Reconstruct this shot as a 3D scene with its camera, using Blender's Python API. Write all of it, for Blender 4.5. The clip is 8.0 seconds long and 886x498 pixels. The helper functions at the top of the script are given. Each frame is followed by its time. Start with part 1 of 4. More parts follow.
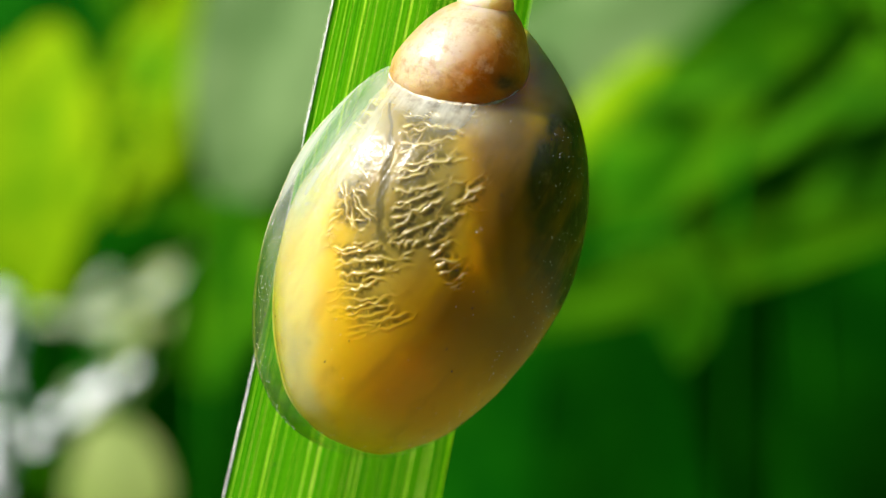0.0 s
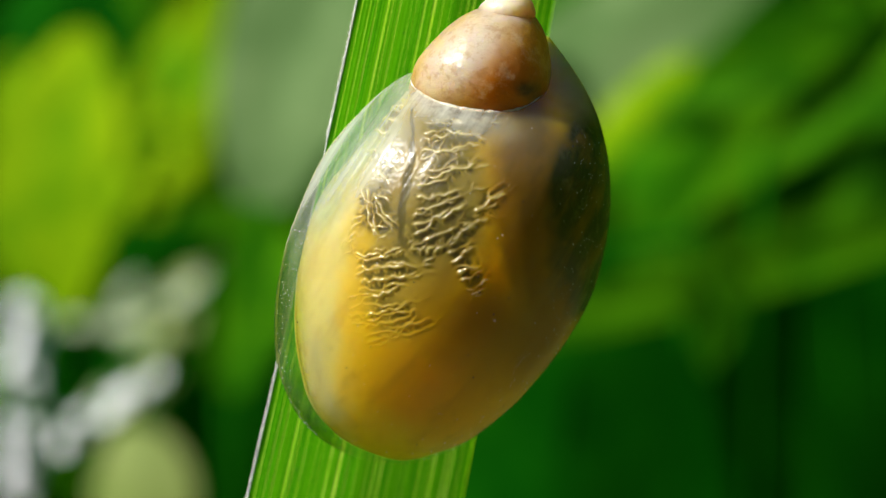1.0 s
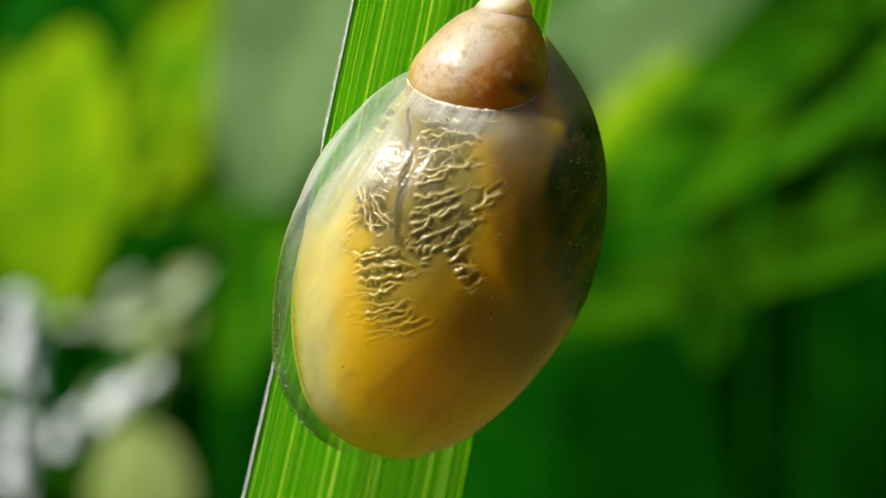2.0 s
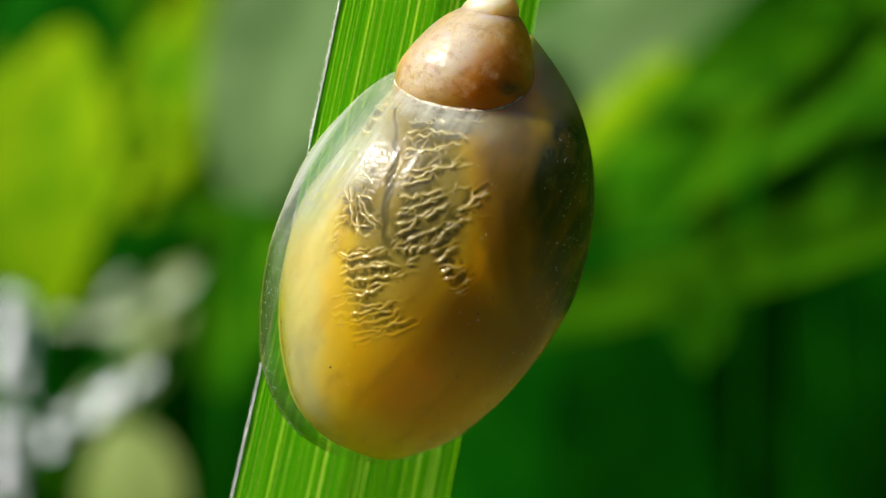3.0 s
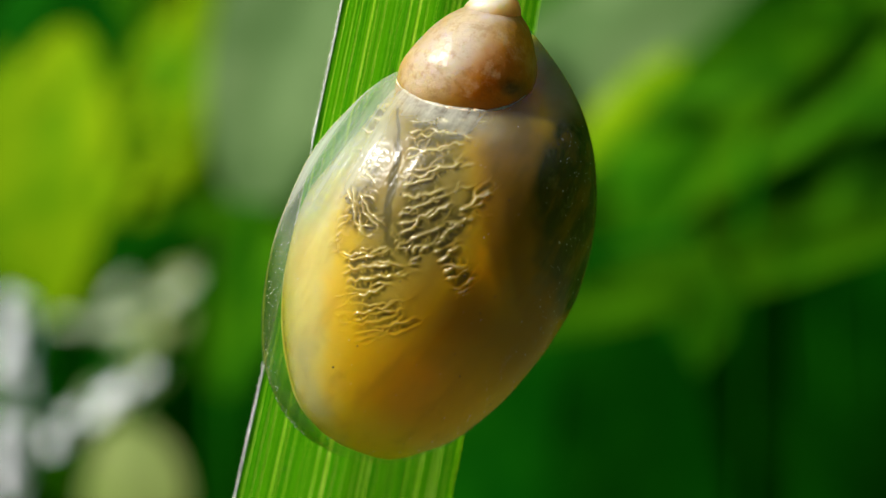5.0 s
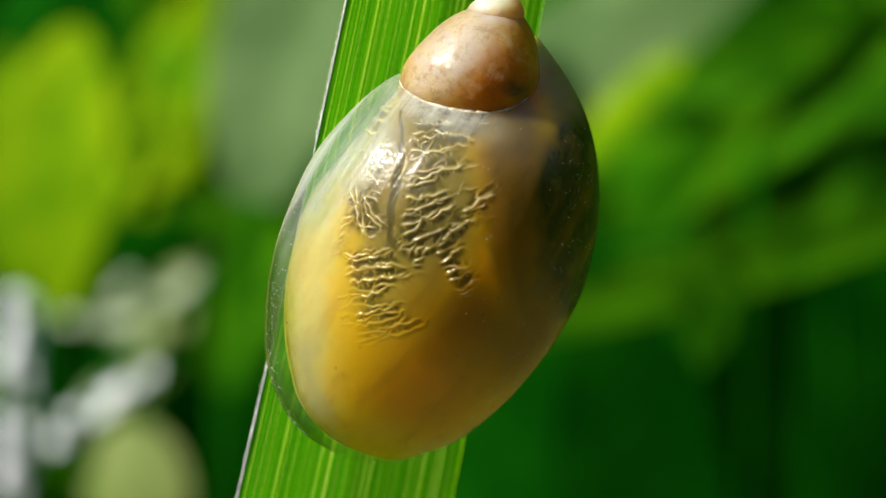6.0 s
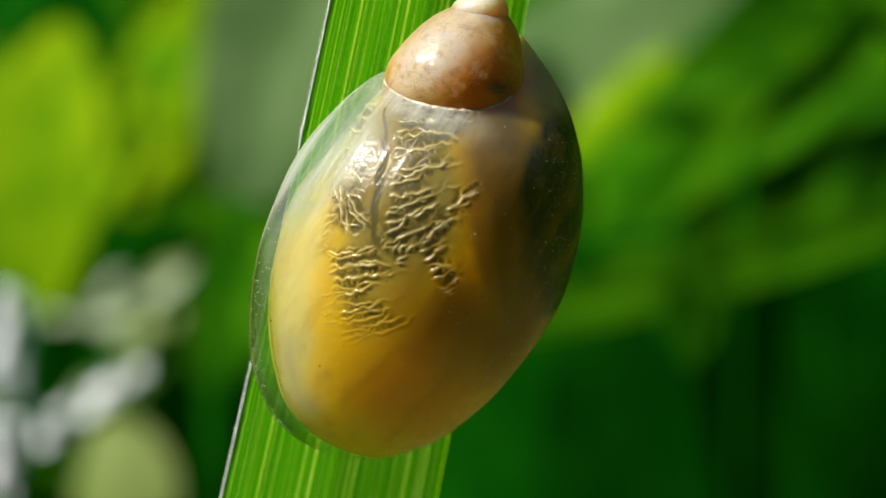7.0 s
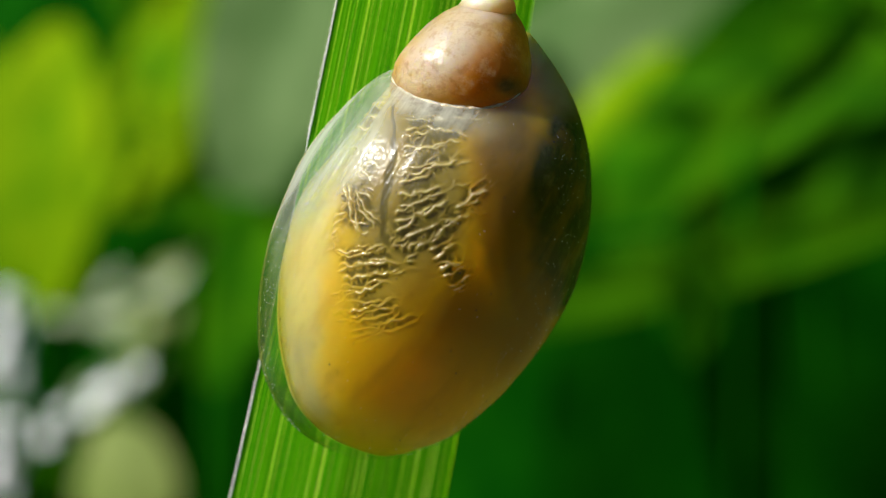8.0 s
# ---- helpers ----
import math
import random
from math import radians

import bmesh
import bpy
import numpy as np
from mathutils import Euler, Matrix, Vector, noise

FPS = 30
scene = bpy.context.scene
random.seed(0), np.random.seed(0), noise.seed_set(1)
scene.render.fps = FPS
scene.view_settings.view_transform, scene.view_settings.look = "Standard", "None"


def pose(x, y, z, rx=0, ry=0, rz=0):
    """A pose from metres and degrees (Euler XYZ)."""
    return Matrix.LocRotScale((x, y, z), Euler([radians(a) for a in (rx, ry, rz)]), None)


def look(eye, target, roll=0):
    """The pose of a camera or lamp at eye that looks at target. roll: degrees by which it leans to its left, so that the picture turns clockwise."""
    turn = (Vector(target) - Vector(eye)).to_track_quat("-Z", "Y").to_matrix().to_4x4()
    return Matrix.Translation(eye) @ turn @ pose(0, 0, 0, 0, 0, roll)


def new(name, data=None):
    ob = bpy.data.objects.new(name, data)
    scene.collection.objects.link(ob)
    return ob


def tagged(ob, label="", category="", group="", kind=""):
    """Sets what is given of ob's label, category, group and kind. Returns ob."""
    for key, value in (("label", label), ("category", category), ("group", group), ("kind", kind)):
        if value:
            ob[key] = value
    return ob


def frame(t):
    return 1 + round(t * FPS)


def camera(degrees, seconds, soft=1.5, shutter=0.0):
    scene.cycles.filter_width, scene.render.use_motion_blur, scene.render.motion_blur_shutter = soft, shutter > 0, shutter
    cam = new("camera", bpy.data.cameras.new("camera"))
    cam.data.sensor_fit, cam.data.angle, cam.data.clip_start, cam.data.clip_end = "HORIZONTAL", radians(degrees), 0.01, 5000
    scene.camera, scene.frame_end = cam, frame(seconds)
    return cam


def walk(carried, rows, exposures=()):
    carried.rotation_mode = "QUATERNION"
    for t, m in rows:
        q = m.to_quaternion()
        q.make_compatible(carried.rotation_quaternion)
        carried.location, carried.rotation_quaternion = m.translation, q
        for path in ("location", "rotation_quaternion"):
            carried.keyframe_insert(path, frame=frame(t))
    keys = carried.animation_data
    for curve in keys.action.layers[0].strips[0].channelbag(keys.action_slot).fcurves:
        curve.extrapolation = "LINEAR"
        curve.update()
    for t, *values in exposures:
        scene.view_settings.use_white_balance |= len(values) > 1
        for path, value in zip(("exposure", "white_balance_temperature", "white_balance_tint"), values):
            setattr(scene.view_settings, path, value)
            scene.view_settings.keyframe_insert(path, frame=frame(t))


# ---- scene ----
# ---- the camera: a macro lens held by hand, 61 mm from the shell ----
H = 0.30            # height of the lens axis over the ground
MM = 0.001
cam = camera(26.0, 8.0, soft=0.5)
cam.data.dof.use_dof = True
cam.data.dof.focus_distance = 0.0588
cam.data.dof.aperture_fstop = 43.0
walk(cam, [
    (0.0, pose(-0.00030, -0.06072, H + -0.00009, 89.936, -0.044, -0.350)),
    (0.1, pose(-0.00029, -0.06075, H + -0.00007, 90.021, 0.000, -0.105)),
    (0.2, pose(-0.00027, -0.06077, H + -0.00006, 90.040, 0.044, -0.169)),
    (0.3, pose(-0.00025, -0.06080, H + -0.00004, 89.958, 0.088, 0.054)),
    (0.4, pose(-0.00023, -0.06082, H + -0.00002, 89.978, 0.132, 0.394)),
    (0.5, pose(-0.00021, -0.06084, H + -0.00001, 89.987, 0.176, 0.393)),
    (0.6, pose(-0.00020, -0.06085, H + -0.00002, 90.059, 0.120, 0.710)),
    (0.7, pose(-0.00019, -0.06085, H + -0.00003, 90.050, 0.064, 0.214)),
    (0.8, pose(-0.00018, -0.06086, H + -0.00005, 90.144, 0.008, 0.274)),
    (0.9, pose(-0.00017, -0.06086, H + -0.00006, 90.087, -0.047, 0.485)),
    (1.0, pose(-0.00016, -0.06086, H + -0.00007, 90.105, -0.103, 0.430)),
    (1.1, pose(-0.00016, -0.06086, H + -0.00007, 90.143, -0.100, 0.308)),
    (1.2, pose(-0.00016, -0.06085, H + -0.00006, 90.089, -0.096, 0.357)),
    (2.3, pose(-0.00017, -0.06081, H + -0.00002, 90.028, -0.057, 0.277)),
    (2.4, pose(-0.00017, -0.06080, H + -0.00001, 90.024, -0.054, 0.242)),
    (2.5, pose(-0.00018, -0.06080, H + -0.00001, 90.058, -0.050, 0.318)),
    (2.6, pose(-0.00014, -0.06080, H + -0.00000, 90.052, -0.029, 0.080)),
    (2.7, pose(-0.00010, -0.06080, H + -0.00000, 90.051, -0.008, 0.121)),
    (2.8, pose(-0.00005, -0.06080, H + 0.00000, 90.016, 0.014, 0.144)),
    (2.9, pose(-0.00001, -0.06080, H + 0.00000, 90.031, 0.035, 0.101)),
    (3.0, pose(0.00003, -0.06080, H + 0.00000, 90.015, 0.056, 0.134)),
    (3.1, pose(0.00002, -0.06080, H + 0.00000, 90.031, 0.045, 0.170)),
    (3.2, pose(0.00002, -0.06080, H + 0.00000, 90.031, 0.034, 0.181)),
    (3.3, pose(0.00001, -0.06080, H + 0.00000, 90.031, 0.022, 0.125)),
    (3.4, pose(0.00001, -0.06080, H + 0.00000, 90.032, 0.011, 0.070)),
    (3.5, pose(0.00000, -0.06080, H + 0.00000, 90.000, 0.000, 0.000)),
    (3.6, pose(0.00001, -0.06078, H + -0.00007, 90.096, -0.047, -0.111)),
    (3.7, pose(0.00002, -0.06076, H + -0.00013, 90.126, -0.094, -0.152)),
    (3.8, pose(0.00004, -0.06074, H + -0.00020, 90.191, -0.140, -0.227)),
    (3.9, pose(0.00005, -0.06072, H + -0.00026, 90.272, -0.187, -0.402)),
    (4.0, pose(0.00006, -0.06070, H + -0.00033, 90.370, -0.234, -0.261)),
    (4.1, pose(0.00005, -0.06073, H + -0.00028, 90.337, -0.147, -0.231)),
    (4.2, pose(0.00004, -0.06077, H + -0.00022, 90.219, -0.059, -0.340)),
    (4.3, pose(0.00003, -0.06081, H + -0.00017, 90.204, 0.028, -0.162)),
    (4.4, pose(0.00001, -0.06084, H + -0.00012, 90.121, 0.115, 0.016)),
    (4.5, pose(0.00000, -0.06088, H + -0.00007, 90.017, 0.203, -0.048)),
    (4.6, pose(0.00003, -0.06086, H + -0.00007, 89.939, 0.217, 0.561)),
    (4.7, pose(0.00006, -0.06084, H + -0.00006, 90.012, 0.231, 0.316)),
    (5.8, pose(-0.00026, -0.06094, H + 0.00007, 90.029, -0.032, 0.019)),
    (5.9, pose(-0.00012, -0.06096, H + 0.00008, 89.879, -0.036, -0.105)),
    (6.0, pose(0.00001, -0.06098, H + 0.00009, 89.958, -0.041, 0.271)),
    (6.1, pose(-0.00000, -0.06098, H + 0.00009, 89.923, -0.015, 0.542)),
    (6.2, pose(-0.00001, -0.06097, H + 0.00008, 89.894, 0.010, 0.178)),
    (6.3, pose(-0.00002, -0.06097, H + 0.00008, 89.898, 0.035, -0.017)),
    (6.4, pose(-0.00003, -0.06096, H + 0.00008, 89.920, 0.061, 0.327)),
    (6.5, pose(-0.00004, -0.06096, H + 0.00007, 89.882, 0.086, -0.053)),
    (6.6, pose(0.00001, -0.06096, H + 0.00008, 89.884, 0.056, -0.311)),
    (6.7, pose(0.00005, -0.06097, H + 0.00008, 89.794, 0.026, -0.129)),
    (6.8, pose(0.00010, -0.06097, H + 0.00009, 89.822, -0.003, -0.049)),
    (6.9, pose(0.00015, -0.06098, H + 0.00009, 89.834, -0.033, -0.104)),
    (7.0, pose(0.00020, -0.06098, H + 0.00009, 89.900, -0.063, -0.021)),
    (7.1, pose(0.00017, -0.06098, H + 0.00009, 89.869, -0.091, 0.152)),
    (7.2, pose(0.00014, -0.06097, H + 0.00008, 89.826, -0.119, 0.109)),
    (7.3, pose(0.00012, -0.06097, H + 0.00007, 89.867, -0.147, 0.454)),
    (7.4, pose(0.00009, -0.06097, H + 0.00006, 89.891, -0.176, 0.495)),
    (7.5, pose(0.00007, -0.06096, H + 0.00005, 90.035, -0.204, 0.227)),
    (7.6, pose(0.00003, -0.06097, H + 0.00006, 89.907, -0.111, 0.176)),
    (7.7, pose(-0.00002, -0.06098, H + 0.00008, 89.898, -0.018, 0.103)),
    (7.8, pose(-0.00006, -0.06099, H + 0.00009, 89.823, 0.075, 0.096)),
    (7.9, pose(-0.00011, -0.06100, H + 0.00010, 89.814, 0.167, 0.022)),
    (8.0, pose(-0.00015, -0.06101, H + 0.00011, 89.814, 0.260, -0.097)),
], exposures=[(0.0, 1.13), (0.1, 1.09), (0.3, 0.95), (0.5, 0.87), (1.0, 0.75), (2.5, 0.73), (3.5, 0.71), (4.0, 0.71), (4.3, 0.69), (4.5, 0.57), (4.7, 0.60), (6.0, 0.68), (7.0, 0.63), (8.0, 0.59)])

# ---- daylight: a high sun from the upper left, clear sky ----
SUN = Vector((-0.65, -0.34, 0.68)).normalized()
world = bpy.data.worlds.new("sky")
scene.world = world
world.use_nodes = True
wn = world.node_tree.nodes
sky = wn.new("ShaderNodeTexSky")
sky.sky_type = "NISHITA"
sky.sun_disc = False
sky.sun_elevation = math.asin(SUN.z)
sky.sun_rotation = math.atan2(SUN.x, SUN.y)
world.node_tree.links.new(sky.outputs[0], wn["Background"].inputs[0])
wn["Background"].inputs[1].default_value = 0.10
sun_data = bpy.data.lights.new("sun", "SUN")
sun_data.energy = 5.0
sun_data.angle = radians(0.53)
sun_data.color = (1.0, 0.95, 0.86)
sun = new("sun", sun_data)
sun.matrix_world = look(SUN * 3, (0, 0, 0))


# ---- node helpers ----
class Nodes:
    """Short calls for building a node material."""

    def __init__(self, name):
        self.mat = bpy.data.materials.new(name)
        self.mat.use_nodes = True
        self.tree = self.mat.node_tree
        self.tree.nodes.clear()
        self.out = self.tree.nodes.new("ShaderNodeOutputMaterial")
        self.coord = self.tree.nodes.new("ShaderNodeTexCoord").outputs["Object"]

    def put(self, socket, value):
        if isinstance(value, bpy.types.NodeSocket):
            self.tree.links.new(value, socket)
        elif isinstance(value, (tuple, list)) and len(value) == 3 and socket.type == "RGBA":
            socket.default_value = (*value, 1)
        else:
            socket.default_value = value

    def node(self, kind, out=0, props=(), **sockets):
        n = self.tree.nodes.new("ShaderNode" + kind)
        for key, value in props:
            setattr(n, key, value)
        for key, value in sockets.items():
            key = key.replace("_", " ")
            self.put(n.inputs[int(key[2:])] if key.startswith("in") and key[2:].isdigit() else n.inputs[key], value)
        return n.outputs[out]

    def math(self, op, a, b=0.0, clamp=False):
        return self.node("Math", props=(("operation", op), ("use_clamp", clamp)), in0=a, in1=b)

    def noise(self, scale, detail=3.0, rough=0.55, distort=0.0, vec=None, out=0):
        return self.node("TexNoise", out, Vector=vec or self.coord, Scale=scale, Detail=detail, Roughness=rough, Distortion=distort)

    def ramp(self, fac, a, b):
        """0 at a, 1 at b, smooth."""
        n = self.tree.nodes.new("ShaderNodeMapRange")
        n.interpolation_type = "SMOOTHSTEP"
        self.put(n.inputs[0], fac)
        n.inputs[1].default_value, n.inputs[2].default_value = a, b
        return n.outputs[0]

    def mix(self, fac, a, b, mode="MIX"):
        n = self.tree.nodes.new("ShaderNodeMix")
        n.data_type, n.blend_type = "RGBA", mode
        self.put(n.inputs[0], fac), self.put(n.inputs[6], a), self.put(n.inputs[7], b)
        return n.outputs[2]

    def scaled(self, sx, sy, sz, vec=None):
        return self.node("Mapping", Vector=vec or self.coord, Scale=(sx, sy, sz))

    def blob(self, vec, u, v, ru, rv, turn, soft=0.5):
        """1 inside an ellipse of the body's plane (mm), fading over its border."""
        m = self.node("Mapping", props=(("vector_type", "TEXTURE"),), Vector=vec, Location=(u * MM, 0, v * MM),
                      Rotation=(0, radians(turn), 0), Scale=(ru * MM, 1000.0, rv * MM))
        d = self.node("VectorMath", 1, props=(("operation", "LENGTH"),), in0=m)
        return self.ramp(d, 1 + soft, 1 - soft)

    def bump(self, height, strength, distance):
        return self.node("Bump", Height=height, Strength=strength, Distance=distance)

    def shade(self, kind, **sockets):
        return self.node("Bsdf" + kind, **sockets)

    def add(self, a, b):
        return self.node("AddShader", in0=a, in1=b)

    def blend(self, fac, a, b):
        return self.node("MixShader", in0=fac, in1=a, in2=b)

    def done(self, shader):
        self.tree.links.new(shader, self.out.inputs[0])
        return self.mat


# ---- materials ----
def leaf_material(name, colour, pale, through_colour, share=0.4, rough=0.45, spec=0.4, scale=60.0):
    """A thin leaf: reflects one colour and lets another through."""
    n = Nodes(name)
    coarse = n.noise(scale, 3.0, 0.6)
    fine = n.noise(scale * 9, 3.0, 0.6)
    c = n.mix(n.ramp(coarse, 0.38, 0.64), colour, pale)
    c = n.mix(n.math("MULTIPLY", n.ramp(fine, 0.4, 0.75), 0.25), c, pale)
    bmp = n.bump(n.math("ADD", coarse, n.math("MULTIPLY", fine, 0.3)), 0.3, 0.002)
    top = n.shade("Principled", Base_Color=c, Roughness=rough, Specular_IOR_Level=spec, Normal=bmp)
    under = n.shade("Translucent", Color=through_colour, Normal=bmp)
    return n.done(n.blend(share, top, under))


def blade_material():
    """Green lamina of a grass blade: fine lengthwise stripes, cell grain, light shining through."""
    n = Nodes("grass_lamina")
    uv = n.node("UVMap", props=(("uv_map", "blade"),))
    stripes = n.noise(1.0, 2.0, 0.6, vec=n.scaled(70, 1.2, 1, uv))
    broad = n.noise(1.0, 2.0, 0.5, vec=n.scaled(9, 0.7, 1, uv))
    cells = n.noise(1.0, 3.0, 0.6, vec=n.scaled(160, 60, 1, uv))
    spots = n.noise(2600.0, 1.0, 0.4)
    across = n.node("SeparateXYZ", Vector=uv)
    lane = n.math("MULTIPLY", n.math("ADD", across, 0.94), 23 / 1.88)

    def lines(period, width):
        d = n.math("PINGPONG", n.math("ADD", lane, -1.0 if period > 1 else 0.0), period / 2)
        return n.ramp(d, width, width * 0.3)

    fine_vein, strong_vein = lines(0.5, 0.10), lines(3.0, 0.26)
    c = n.mix(n.ramp(stripes, 0.34, 0.66), (0.006, 0.135, 0.0005), (0.040, 0.350, 0.001))
    c = n.mix(n.math("MULTIPLY", n.ramp(broad, 0.4, 0.7), 0.6), c, (0.110, 0.430, 0.001))
    c = n.mix(n.math("MULTIPLY", n.ramp(cells, 0.45, 0.8), 0.2), c, (0.16, 0.50, 0.003))
    c = n.mix(n.math("MULTIPLY", n.ramp(spots, 0.72, 0.78), 0.7), c, (0.02, 0.05, 0.01))
    c = n.mix(n.math("MULTIPLY", fine_vein, n.ramp(cells, 0.3, 0.6)), c, (0.13, 0.52, 0.006))
    c = n.mix(n.math("MULTIPLY", strong_vein, n.math("MULTIPLY", n.ramp(broad, 0.4, 0.6), 0.3)), c, (0.20, 0.58, 0.010))
    bmp = n.bump(n.math("ADD", stripes, n.math("MULTIPLY", cells, 0.5)), 0.35, 0.00006)
    top = n.shade("Principled", Base_Color=c, Roughness=0.6, Specular_IOR_Level=0.0, Normal=bmp)
    under = n.shade("Translucent", Color=n.mix(0.15, n.node("Gamma", Color=c, Gamma=0.85), (0.24, 0.85, 0.004)), Normal=bmp)
    return n.done(n.blend(0.70, top, under))


def vein_material(name, colour, pale, share):
    n = Nodes(name)
    c = n.mix(n.ramp(n.noise(900.0, 3.0), 0.35, 0.7), colour, pale)
    bmp = n.bump(n.noise(5000.0, 2.0), 0.4, 0.00005)
    top = n.shade("Principled", Base_Color=c, Roughness=0.5, Specular_IOR_Level=0.1, Normal=bmp)
    return n.done(n.blend(share, top, n.shade("Translucent", Color=n.node("Gamma", Color=c, Gamma=0.85))))


def shell_material(name, milk, milk_colour, rough=0.13, growth=True):
    """Thin horny shell: clear, milky towards its free edge, glossy, with fine growth lines."""
    n = Nodes(name)
    lines = n.noise(1.0, 4.0, 0.65, vec=n.scaled(2600, 400, 60, n.node("Mapping", Vector=n.coord, Rotation=(0, radians(-18), 0))))
    cloud = n.noise(420.0, 4.0, 0.6)
    grit = n.noise(5200.0, 1.0, 0.5)
    bmp = n.bump(n.math("ADD", n.math("MULTIPLY", lines, 0.7), n.math("MULTIPLY", grit, 0.25)), 0.85 if growth else 0.15, 0.00010)
    fac = n.math("MULTIPLY", n.ramp(n.math("ADD", n.math("MULTIPLY", cloud, 0.5), n.math("MULTIPLY", lines, 0.5)), 0.3, 0.75), milk, True)
    if growth:
        edge = n.math("MAXIMUM", n.math("MULTIPLY", n.blob(n.coord, -3.7, 9.6, 1.5, 3.0, 28, 0.5), 0.7), n.math("MULTIPLY", n.blob(n.coord, -4.9, 6.5, 0.7, 3.0, 0, 0.5), 0.4))
        # Milky band below the suture, whitened further for the sheen and glints there.
        edge = n.math("MAXIMUM", edge, n.math("MULTIPLY", n.blob(n.coord, -1.0, 11.35, 1.7, 0.5, 6, 0.85), 1.0))
        seam = n.math("MULTIPLY", n.blob(n.coord, -1.15, 11.4, 1.35, 0.42, 2, 0.9), n.ramp(n.noise(2400.0, 3.0, 0.7), 0.36, 0.6))
        edge = n.math("MAXIMUM", edge, n.math("MULTIPLY", n.blob(n.coord, 0.5, 12.1, 2.6, 1.1, 24, 0.6), 0.05))
        horn = n.math("MAXIMUM", n.blob(n.coord, -5.0, 3.2, 0.8, 3.4, -6, 0.4), n.blob(n.coord, -3.2, 0.5, 0.75, 2.6, -50, 0.5))
        # Green light coming through the blade is put into the horn rim's colour.
        milk_colour = n.mix(horn, milk_colour, (0.20, 0.36, 0.02))
        edge = n.math("MAXIMUM", edge, n.math("MULTIPLY", horn, 0.3))
        fac = n.math("ADD", fac, n.math("MULTIPLY", edge, n.math("MULTIPLY", n.ramp(lines, 0.2, 0.75), 0.75)), True)
        fac = n.math("ADD", fac, n.math("MULTIPLY", seam, 0.22), True)
    clear = n.shade("Transparent", Color=n.mix(horn, (0.97, 0.96, 0.88), (0.52, 0.62, 0.12)) if growth else (0.97, 0.96, 0.88))
    white = n.blend(0.5, n.shade("Diffuse", Color=milk_colour), n.shade("Translucent", Color=milk_colour))
    body = n.blend(fac, clear, white)
    side = n.node("LayerWeight", 1, Blend=0.5, Normal=bmp)
    fres = n.math("ADD", 0.012, n.math("MULTIPLY", n.math("POWER", side, 4.0), 0.12))
    gloss = n.shade("Glossy", Color=(1, 1, 1), Roughness=n.math("ADD", rough, n.math("MULTIPLY", cloud, 0.12)), Normal=bmp)
    sheen = n.shade("Glossy", Color=(1, 1, 1), Roughness=n.math("ADD", 0.38, n.math("MULTIPLY", cloud, 0.15)), Normal=bmp)
    return n.done(n.blend(fres, n.blend(0.03, body, sheen), gloss))


